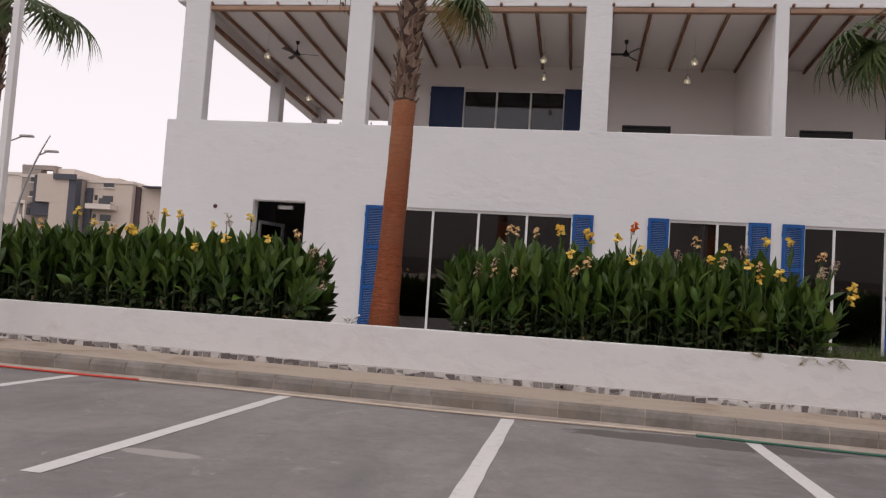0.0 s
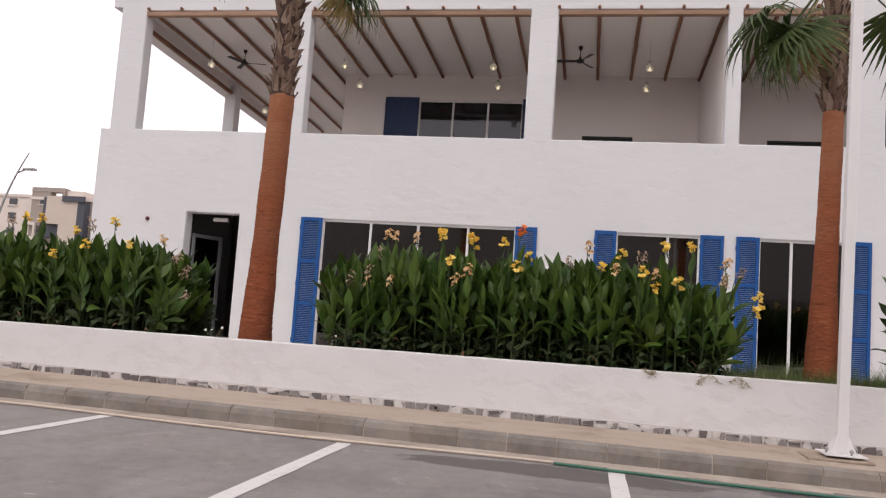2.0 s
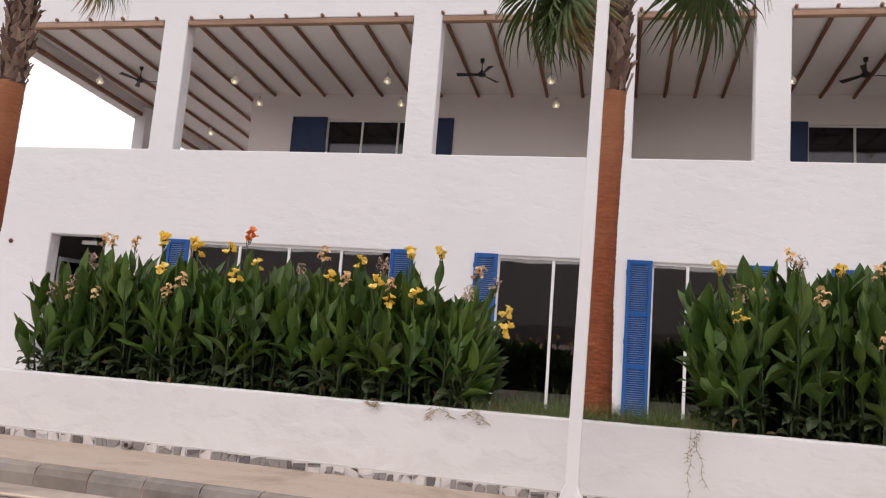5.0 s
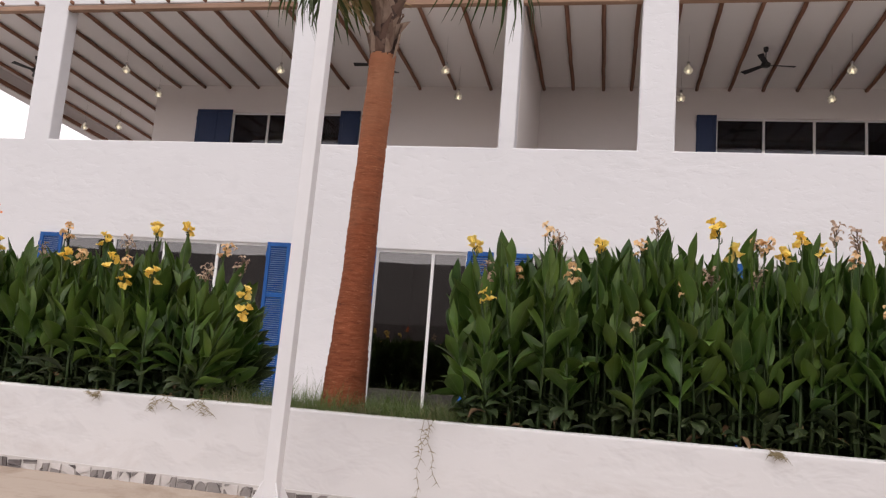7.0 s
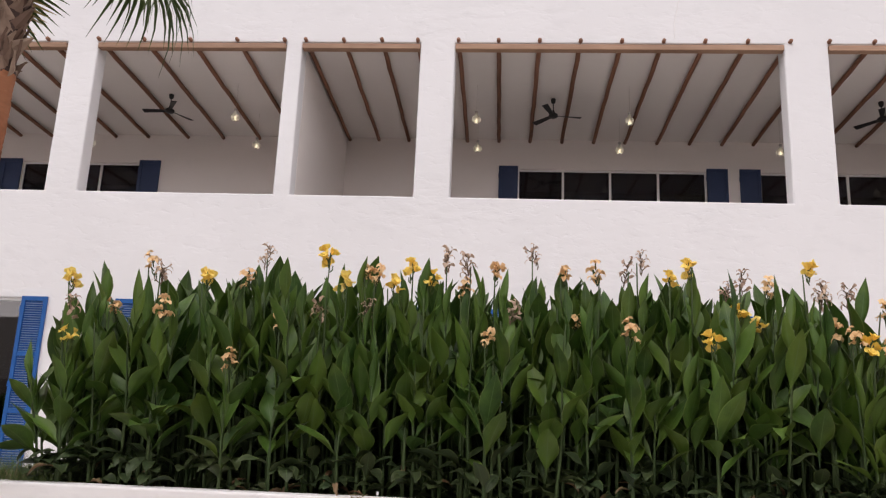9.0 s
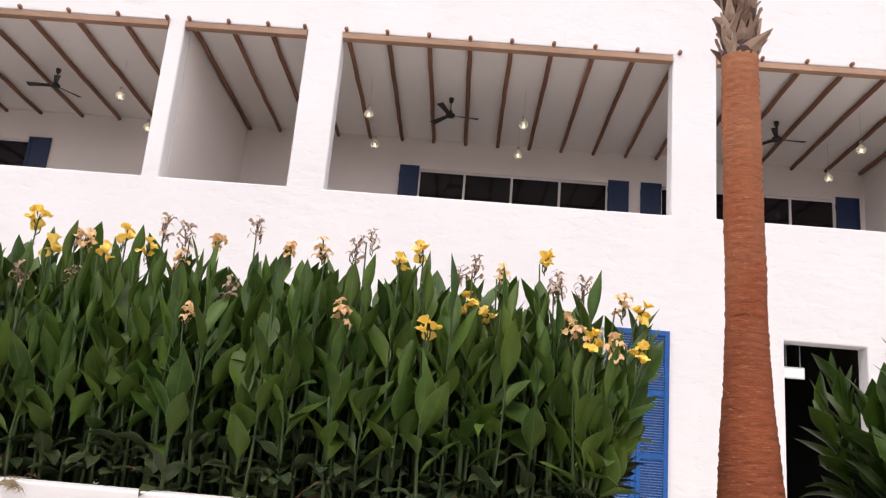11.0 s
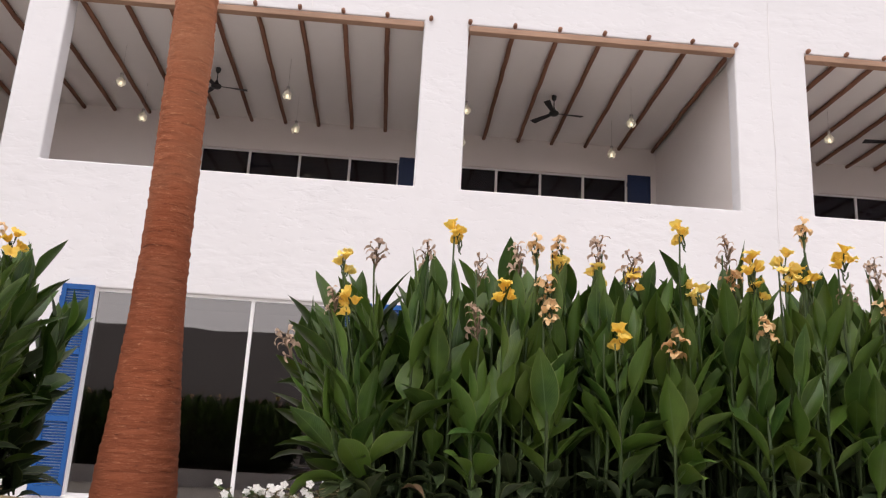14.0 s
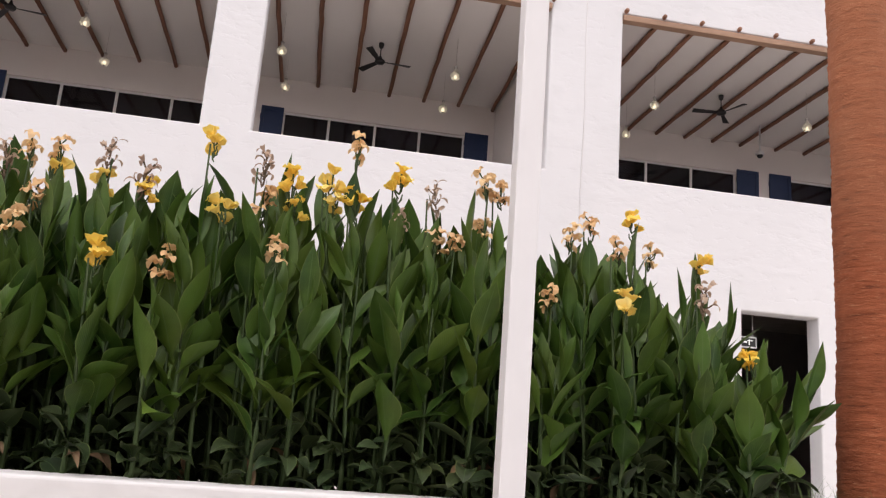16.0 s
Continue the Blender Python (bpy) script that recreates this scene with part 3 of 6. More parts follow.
# ---- building: front wall with its openings ----
HEAD, FOOT, SILL, TOP = 3.545, 0.405, 5.634, 8.73
WINDOWS = [(-4.65, -0.02, (-3.47, -2.32, -1.13)), (2.24, 4.04, (3.36,)), (5.28, 7.07, (5.95,)), (9.01, 12.84, (10.27, 11.47))]
DOORS = [(-8.2, -6.8), (15.82, 17.2), (23.12, 24.55)]
BAYS = [(-9.83, -6.0), (-5.38, 0.03), (0.68, 4.47), (4.79, 7.1), (7.77, 13.9), (14.7, 19.55), (20.87, 26.15), (26.8, 33.2)]
X0, X1 = -10.8, 34.0
holes = [(a, b, FOOT, HEAD) for a, b, _ in WINDOWS] + [(a, b, 0.32, 3.575) for a, b in DOORS] + [(a, b, SILL, TOP) for a, b in BAYS]
holes.append((X0 - 1, -10.55, SILL, 8.82))
soften(setting("wall_south", wall_mesh(X0, X1, -0.4, 10.4, YF, YF + 0.36, holes), WHITE,
               "white hand-trowelled stucco facade with a deep veranda above", "wall"), 0.035)
soften(setting("wall_west", wall_mesh(YF + 0.362, 31.0, -0.4, SILL, X0, X0 + 0.36, [], swap=True), WHITE,
               "white stucco side wall ending in a veranda parapet", "wall"), 0.035)
soften(setting("parapet_west", wall_mesh(YF + 0.362, 31.0, 8.82, 10.4, X0, X0 + 0.36, [], swap=True), WHITE,
               "white stucco roof parapet of the building", "parapet"), 0.035)
soften(setting("parapet_north", wall_mesh(X0 + 0.362, -6.0, 4.4, SILL, 30.64, 31.0, []), WHITE, "white stucco parapet at the veranda's far side", "parapet"), 0.03)
for y in (25.25, 29.6):
    soften(tagged(part("veranda_pillar", boxes((-10.30, -9.91, y, y + 0.4, SILL - 0.02, 8.5)), WHITE), "square white stucco pillar carrying the veranda roof", "pillar", "side pillars", "structure"), 0.03)

# veranda: floor slab, back wall, partitions, roof
UPW = [(-3.61, -0.5, (-2.58, -1.53)), (9.09, 13.62, (10.19, 11.33, 12.48)), (14.89, 19.0, (15.9, 16.94, 17.96)), (22.3, 25.76, (23.46, 24.61)), (27.19, 31.5, (28.4, 29.5, 30.5))]
UPD = [(1.25, 2.67), (6.3, 7.75)]
holes = [(a, b, 4.85, 7.89) for a, b, _ in UPW] + [(a, b, 4.81, 6.9) for a, b in UPD]
setting("wall_veranda", wall_mesh(-5.97, X1, 4.8, 8.9, YB, YB + 0.25, holes), INNER_WHITE, "smooth white wall at the back of the veranda", "wall")
setting("wall_veranda_side", wall_mesh(YB + 0.252, 31.0, 4.8, 8.9, -5.97, -5.72, [], swap=True), INNER_WHITE, "smooth white wall beside the corner terrace", "wall")
setting("upper_floor", boxes((X0 + 0.362, X1, YF + 0.362, 30.9, 4.5, 4.8)), TERRACE, "pale upper floor slab of the veranda", "floor")
setting("partition_1", boxes((4.47, 4.79, YF + 0.362, YB - 0.002, 4.8, 8.75)), INNER_WHITE, "white partition wall across the veranda", "wall")
setting("partition_2", boxes((19.69, 20.87, YF + 0.362, YB - 0.002, 4.8, 8.75)), INNER_WHITE, "thick white partition wall across the veranda", "wall")
setting("wall_east", boxes((X1 - 0.3, X1 - 0.002, YF + 0.362, 30.9, -0.3, 8.9)), WHITE, "white end wall of the building", "wall")
setting("wall_north", boxes((-5.7, X1, 30.9, 31.2, -0.3, 8.9), (X0 + 0.362, -5.7, 30.9, 30.998, -0.3, 4.5)), WHITE, "white rear wall of the building", "wall")


def roof_z(y):
    return 8.83 - 0.037 * (y - YF)


bm = bmesh.new()
box(bm, X0 + 0.2, X1, YF + 0.362, 31.4, 0, 0.2, skew=lambda x, y, z: (x, y, roof_z(y) + z))
setting("ceiling", bm, CEILING_WHITE, "plain white veranda ceiling above timber rafters", "ceiling")

# ground floor rooms behind the openings
setting("floor", boxes((X0 + 0.362, X1 - 0.31, YF + 0.362, 27.0, 0.0, 0.32)), TERRACE, "dim floor of the ground-floor rooms", "floor")
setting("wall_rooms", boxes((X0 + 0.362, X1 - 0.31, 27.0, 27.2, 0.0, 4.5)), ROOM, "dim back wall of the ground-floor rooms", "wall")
# added dividing walls, the rooms' darkness put into their colour
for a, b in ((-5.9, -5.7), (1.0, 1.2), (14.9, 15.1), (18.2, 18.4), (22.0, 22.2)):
    setting("room_wall", boxes((a, b, YF + 0.364, 26.99, 0.32, 4.49)), ROOM_SHADE, "dark dividing wall between unlit rooms", "wall")
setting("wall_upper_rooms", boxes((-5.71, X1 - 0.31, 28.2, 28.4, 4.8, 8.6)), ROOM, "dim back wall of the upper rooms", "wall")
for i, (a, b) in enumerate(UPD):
    # added lobby shell, coloured near-black in place of indoor shade
    setting("unlit_lobby", wall_mesh(a - 0.25, b + 0.25, 4.8, 7.2, YB + 0.252, YB + 1.6, [(a, b, 4.7, 6.9)]), ROOM_SHADE, "dark lobby behind a veranda doorway", "lobby")
    d = thing("door_%d" % (i + 4), "dark flush door closed in a veranda wall", "door", kind="structure")
    part("door_frame", boxes((a, a + 0.05, YB - 0.02, YB + 0.1, 4.8, 6.9), (b - 0.05, b, YB - 0.02, YB + 0.1, 4.8, 6.9), (a + 0.05, b - 0.05, YB - 0.02, YB + 0.1, 6.85, 6.9)), BLACK, d)
    part("door_leaf", boxes((a + 0.05, (a + b) / 2 - 0.004, YB + 0.04, YB + 0.085, 4.81, 6.85), bevel=0.004), BLACK, d)
    part("door_leaf", boxes(((a + b) / 2 + 0.004, b - 0.05, YB + 0.04, YB + 0.085, 4.81, 6.85), bevel=0.004), BLACK, d)
setting("terrace", boxes((-14.0, X1, 12.62, YF - 0.002, -0.3, 0.30)), TERRACE, "pale paved terrace in front of the ground-floor windows", "terrace")


# ---- windows and shutters ----
def window(number, a, b, z0, z1, y, mullions, label, pane_glass):
    w = thing("window_%d" % number, label, "window", kind="structure")
    d0, d1, f = y + 0.06, y + 0.12, 0.035
    part("window_frame", boxes((a, b, d0, d1, z1 - f * 1.3, z1), (a, b, d0, d1, z0, z0 + f), (a, a + f, d0, d1, z0 + f, z1 - f * 1.3),
                               (b - f, b, d0, d1, z0 + f, z1 - f * 1.3)), ALU_WHITE, w)
    xs = [a, *mullions, b]
    for m in mullions:
        part("mullion", boxes((m - 0.028, m + 0.028, d0 - 0.006, d1, z0 + f, z1 - f * 1.3), bevel=0.004), ALU_WHITE, w)
    for l, r in zip(xs, xs[1:]):
        g = part("pane", boxes((l + 0.03, r - 0.03, d0 + 0.025, d0 + 0.035, z0 + f - 0.004, z1 - f * 1.3 + 0.004)), pane_glass, w)
        g.visible_shadow = False
    if z0 < 1:
        part("window_sill", boxes((a - 0.02, b + 0.02, y - 0.03, y + 0.05, z0 - 0.045, z0 - 0.002), bevel=0.008), ALU_WHITE, w)
    return w


n_win = 1
for a, b, ms in WINDOWS:
    window(n_win, a, b, FOOT, HEAD, YF, ms, "full-height shopfront window with white frames and dark glass", GLASS)
    n_win += 1
for a, b, ms in UPW:
    window(n_win, a, b, 4.85, 7.89, YB, ms, "tall veranda window with thin white frames and dark glass", UPPER_GLASS)
    n_win += 1


def shutter_kind(width, z0, z1, paint, label, group, solid=False):
    """One louvred leaf, hung flat on the wall: origin at its lower left corner on the wall's face."""
    t = thing("shutter", label, "shutter", group)
    h, st, ra = z1 - z0, 0.075, 0.085
    n = 3
    part("frame", boxes((0, st, -0.045, -0.003, 0, h), (width - st, width, -0.045, -0.003, 0, h), bevel=0.006), paint, t)
    ph = (h - ra * (n + 1) - 0.06) / n
    zb = 0.06
    for i in range(n + 1):
        top = zb + ra
        part("rail", boxes((st, width - st, -0.043, -0.005, zb if i else 0.0, top), bevel=0.004), paint, t)
        if i < n:
            bm = bmesh.new()
            k = int(ph / 0.042)
            for j in range(k):
                z = top + (j + 0.5) * ph / k
                box(bm, st, width - st, -0.038, -0.008, z - 0.004, z + 0.004,
                    skew=lambda x, y, q, z=z: (x, y, q - (y + 0.023) * -0.75))
            if solid:
                bm.free()
                part("panel", boxes((st - 0.005, width - st + 0.005, -0.030, -0.010, top - 0.005, top + ph + 0.005)), paint, t)
            else:
                part("louvres", bm, paint, t)
        zb = top + ph
    for z in (0.25, h / 2, h - 0.25):
        part("hinge", boxes((-0.012, 0.012, -0.05, -0.003, z - 0.05, z + 0.05), bevel=0.003), paint, t)
    return t


low = shutter_kind(0.50, 0.385, 3.575, BLUE, "bright blue louvred wooden shutter, open flat against white stucco", "ground-floor shutters")
low.matrix_basis = pose(-5.19, YF, 0.385)
for x, w in ((-0.02, .49), (1.755, .485), (4.04, .5), (4.795, .485), (7.07, .465), (8.51, .5), (12.84, .525), (13.375, .525)):
    s = copy_thing(low, pose(x, YF, 0.385))
    s.scale = (w / 0.5, 1, 1)
low.scale = (0.54 / 0.5, 1, 1)
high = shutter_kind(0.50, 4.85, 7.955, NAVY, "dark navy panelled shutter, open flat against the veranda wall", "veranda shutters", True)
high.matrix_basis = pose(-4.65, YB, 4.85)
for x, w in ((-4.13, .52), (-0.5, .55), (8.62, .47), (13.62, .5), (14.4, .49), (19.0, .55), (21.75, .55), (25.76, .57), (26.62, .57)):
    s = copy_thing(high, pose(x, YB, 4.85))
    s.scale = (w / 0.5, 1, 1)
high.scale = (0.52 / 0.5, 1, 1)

# ---- ground-floor doorways ----
d = thing("door_1", "open glazed aluminium door in a dark doorway", "door", kind="structure", at=pose(-8.12, YF + 0.30, 0.33, 0, 0, 68))
part("door_frame", boxes((0, 0.07, -0.025, 0.025, 0, 2.75), (0.85, 0.95, -0.025, 0.025, 0, 2.75), (0.07, 0.85, -0.025, 0.025, 0, 0.12), (0.07, 0.85, -0.025, 0.025, 2.66, 2.75), bevel=0.006), ALU_GREY, d)
part("pane", boxes((0.07, 0.85, -0.006, 0.006, 0.12, 2.66)), GLASS, d).visible_shadow = False
part("door_handle", tube(bmesh.new(), [(0.9, -0.03, 1.0), (0.9, -0.07, 1.02), (0.9, -0.07, 1.3), (0.9, -0.03, 1.32)], 0.012), STEEL, d)
for i, (a, b) in enumerate(DOORS):
    e = thing("exit_sign", "small white sign hung in a dark doorway", "sign", "doorway signs", at=pose((a + b) / 2 - (0.35 if i else 0.0), YF + 0.5, 3.12 if i else 3.42))
    if i == 0:
        part("casing", boxes((-0.2, 0.2, -0.05, 0.05, 0.0, 0.09), bevel=0.012), ALU_WHITE, e)
    else:
        part("casing", boxes((-0.19, 0.19, -0.02, 0.02, -0.1, 0.1), bevel=0.01), ALU_WHITE, e)
        part("sign_face", boxes((-0.165, 0.165, -0.024, -0.0205, -0.075, 0.075)), BLACK if i == 2 else SIGN_LIT, e)
        if i == 2:
            part("marking", boxes((-0.12, 0.0, -0.028, -0.0245, -0.015, 0.015), (0.03, 0.05, -0.028, -0.0245, -0.05, 0.05), (0.0, 0.11, -0.028, -0.0245, 0.02, 0.035)), SIGN_LIT, e, "plain pale marks")
    for s in (-0.12, 0.12):
        part("rod", boxes((s - 0.005, s + 0.005, -0.005, 0.005, 0.09, 1.35 if i else 1.05)), STEEL, e)

# small wall fittings
a = thing("alarm_bell", "small dark red round alarm bell on white stucco", "alarm", at=pose(-9.23, YF, 3.36, 90))
part("bell", lathe(bmesh.new(), [(0.05, 0), (0.054, 0.012), (0.047, 0.03), (0.025, 0.042), (0.004, 0.046)], 16), RED, a, smooth=True)
part("bracket", lathe(bmesh.new(), [(0.03, -0.004), (0.03, 0.0)], 10), STEEL, a)
for x, z0, z1 in ((20.2, 0.3, 10.3), (11.95, 8.83, 10.3)):
    pts = [(x + 0.012 * math.sin(z * 2.1) + (0.05 * math.sin(z * 4) if z0 > 5 else 0), YF - 0.006, z0 + (z1 - z0) * i / 24) for i, z in enumerate([z0 + (z1 - z0) * i / 24 for i in range(25)])]
    tagged(part("wall_cable", tube(bmesh.new(), pts, 0.007, 6), POLE_WHITE), "thin pale cable run down the white facade", "cable")

# ---- veranda timber ----
RAFTERS = [(-9.78, -8.86, -7.95, -7.08, -6.19), (-5.3, -4.54, -3.78, -2.94, -2.07, -1.22, -0.37), (0.68, 1.61, 2.55, 3.49, 4.43), (4.86, 5.6, 6.35, 7.04),
           tuple(7.83 + 0.773 * i for i in range(9)), tuple(14.72 + 0.808 * i for i in range(7)), tuple(20.92 + 0.728 * i for i in range(8)), tuple(26.9 + 0.78 * i for i in range(9))]
SKEW = (0, 0, 0, 0, 0, 0.04, -0.15, -0.1)    # how far a rafter drifts along the wall towards its back end
for (a, b), xs, skew_x in zip(BAYS, RAFTERS, SKEW):
    t = thing("roof_timbers", "round brown timber rafters over a sawn front beam", "rafters", "veranda bays")
    soften(part("front_beam", boxes((a + 0.004, b - 0.004, YF - 0.035, YF + 0.12, 8.59, 8.70)), BEAM_WOOD, t, "pale sawn timber beam"), 0.012, 2)
    for x in xs:
        rnd = random.Random(int(x * 100))
        y1 = 30.8 if a < -9 else YB - 0.004
        n = 12
        pts = [(x + skew_x * i / n + rnd.uniform(-.008, .008), YF - 0.07 + (y1 - YF + 0.07) * i / n, roof_z(YF - 0.07 + (y1 - YF + 0.07) * i / n) - 0.058 + rnd.uniform(-.005, .005)) for i in range(n + 1)]
        part("rafter", tube(bmesh.new(), pts, 0.045, 8, lambda s: 0.82 + 2.2 * s if s < 0.1 else 1.05 - 0.1 * s), RAFTER_WOOD, t, smooth=True)
bm = bmesh.new()
box(bm, -10.46, -10.12, YF + 0.37, 31.0, -0.44, 0.0, skew=lambda x, y, z: (x, y, roof_z(y) + z - 0.002))
setting("lintel_west", bm, CEILING_WHITE, "white lintel along the veranda's open side", "lintel")
t = thing("edge_timber", "brown timber along the veranda's open edge", "rafters")
bm = bmesh.new()
box(bm, -10.118, -10.03, YF + 0.4, 30.6, -0.42, -0.33, skew=lambda x, y, z: (x, y, roof_z(y) + z))
part("edge_beam", bm, RAFTER_WOOD, t)

# ---- ceiling fans and globe lamps ----
fan = thing("ceiling_fan", "dark brown three-bladed ceiling fan at rest under a white ceiling", "fan", "veranda fans", at=pose(1.15, 22.15, 8.34))
part("downrod", lathe(bmesh.new(), [(0.011, 0.05), (0.011, 0.40)], 8), BLACK_METAL, fan)
part("canopy", lathe(bmesh.new(), [(0.012, 0.28), (0.045, 0.31), (0.055, 0.38), (0.05, 0.42)], 14), BLACK_METAL, fan, smooth=True)
part("motor", lathe(bmesh.new(), [(0.02, -0.05), (0.085, -0.04), (0.105, -0.01), (0.10, 0.025), (0.05, 0.055), (0.025, 0.11), (0.012, 0.14)], 18), BLACK_METAL, fan, smooth=True)
for k in range(3):
    bm = bmesh.new()
    box(bm, 0.09, 0.62, -0.06, 0.06, -0.006, 0.006, skew=lambda x, y, z: (x, y * (0.55 + 0.55 * (x - 0.09) / 0.53), z + y * 0.22))
    bmesh.ops.transform(bm, matrix=Matrix.Rotation(radians(120 * k + 60), 4, 'Z'), verts=bm.verts)
    part("blade", bm, BLACK_METAL, fan)
for i, (x, y) in enumerate(((-8.43, 22.55), (9.8, 22.2), (16.77, 22.2), (24.17, 22.25), (30.0, 22.2))):
    copy_thing(fan, pose(x, y, 8.34, 0, 0, (70, -50, -55, -8, 40)[i]))

lamp = thing("globe_lamp", "hanging glass globe lamp with a lit warm bulb", "pendant lamp", "veranda lamps", at=pose(2.9, 21.56, 7.97))
part("globe", lathe(bmesh.new(), [(0.03, -0.09), (0.07, -0.078), (0.092, -0.04), (0.095, 0.0), (0.08, 0.046), (0.042, 0.08), (0.027, 0.10), (0.026, 0.15)], 16, cap=False), LAMP_GLASS, lamp, "clear glass globe", True).visible_shadow = False
part("bulb", lathe(bmesh.new(), [(0.006, -0.075), (0.028, -0.065), (0.034, -0.042), (0.024, -0.015), (0.012, 0.01)], 12), BULB, lamp, "lit warm bulb", True)
part("cap", lathe(bmesh.new(), [(0.032, 0.14), (0.034, 0.175), (0.012, 0.19)], 12), STEEL, lamp)
part("cord", tube(bmesh.new(), [(0, 0, 0.18), (0, 0, 0.45), (0, 0, 0.80)], 0.0022, 6), PIPE, lamp)
for x in (-8.93, -5.07, -1.05, 8.14, 11.35, 14.88, 18.22, 22.34, 25.73):
    copy_thing(lamp, pose(x, 21.56, 7.97))
for x in (-5.09, -1.1, 2.92, 8.13, 11.36, 14.93, 18.25, 22.37):
    copy_thing(lamp, pose(x, 23.1, roof_z(23.1) - 0.79))
for x, y in ((-9.1, 25.75), (-7.9, 25.68), (-9.1, 29.5), (-7.85, 29.4)):
    copy_thing(lamp, pose(x, y, roof_z(y) - 0.79))
c = thing("dome_camera", "small white dome camera under the veranda ceiling", "camera", at=pose(25.7, 23.3, 7.95))
part("body", lathe(bmesh.new(), [(0.02, 0.7), (0.02, 0.1), (0.09, 0.06), (0.10, 0.0), (0.085, -0.02)], 14), ALU_WHITE, c, smooth=True)
part("dome", lathe(bmesh.new(), [(0.07, -0.02), (0.06, -0.06), (0.03, -0.085), (0.004, -0.09)], 14), BLACK, c, smooth=True)

# ---- planter ----
soften(setting("planter_wall", boxes((-24.0, X1, YP, YP + 0.22, -0.3, 0.87)), PLANTER_WHITE, "low white stucco planter wall along the footway", "planter wall"), 0.018)
setting("planter_back", boxes((-24.0, X1, 12.5, 12.62, -0.3, 0.70)), PLANTER_WHITE, "rear kerb of the planting bed", "planter wall")
bm = bmesh.new()
rnd = random.Random(8)
nx, ny = 180, 6
sv = [[bm.verts.new((-24 + (X1 + 24) * i / nx, YP + 0.2 + (12.52 - YP - 0.2) * j / ny, 0.80 - 0.02 * j + rnd.uniform(-.02, .02))) for i in range(nx + 1)] for j in range(ny + 1)]
for j in range(ny):
    for i in range(nx):
        bm.faces.new((sv[j][i], sv[j][i + 1], sv[j + 1][i + 1], sv[j + 1][i]))
setting("planting_bed", bm, SOIL, "dark earth of a raised planting bed", "soil", True)


# ---- light poles ----
def pole(x, y, lean=0.0):
    z = road_z(x) + 0.20
    p = thing("lamp_post", "square white painted steel post bolted to the footway", "post", "white posts", at=pose(x, y, z, 0, lean, 0))
    part("shaft", boxes((-0.053, 0.053, -0.053, 0.053, 0.05, 7.2), bevel=0.008), POLE_WHITE, p)
    part("base_plate", boxes((-0.2, 0.2, -0.2, 0.2, 0.035, 0.05)), POLE_WHITE, p)
    for k in range(4):
        bm = bmesh.new()
        vs = [bm.verts.new(q) for q in ((0.055, -0.006, 0.05), (0.17, -0.006, 0.05), (0.055, -0.006, 0.26), (0.055, 0.006, 0.05), (0.17, 0.006, 0.05), (0.055, 0.006, 0.26))]
        for f in ((0, 1, 2), (5, 4, 3), (0, 3, 4, 1), (1, 4, 5, 2), (2, 5, 3, 0)):
            bm.faces.new([vs[i] for i in f])
        bmesh.ops.transform(bm, matrix=Matrix.Rotation(radians(90 * k + 45), 4, 'Z'), verts=bm.verts)
        part("gusset", bm, POLE_WHITE, p)
        part("bolt", lathe(bmesh.new(), [(0.012, 0.0), (0.012, 0.075), (0.022, 0.076), (0.022, 0.095), (0.01, 0.11)], 6,
                           (0.165 * math.cos(radians(90 * k + 20)), 0.165 * math.sin(radians(90 * k + 20)), 0)), STEEL, p)
    return p


for x, y, lean in ((-8.2, 10.42, 0.0), (4.36, 10.31, 0.8), (16.765, 10.30, 0.0)):
    pole(x, y, lean)
soften(tagged(part("steel_sheet", boxes((3.98, 4.60, 10.02, 10.5, road_z(4.4) + 0.19, road_z(4.4) + 0.212)), RUST), "rusty steel sheet lying under a post's base plate", "metal sheet"), 0.004)


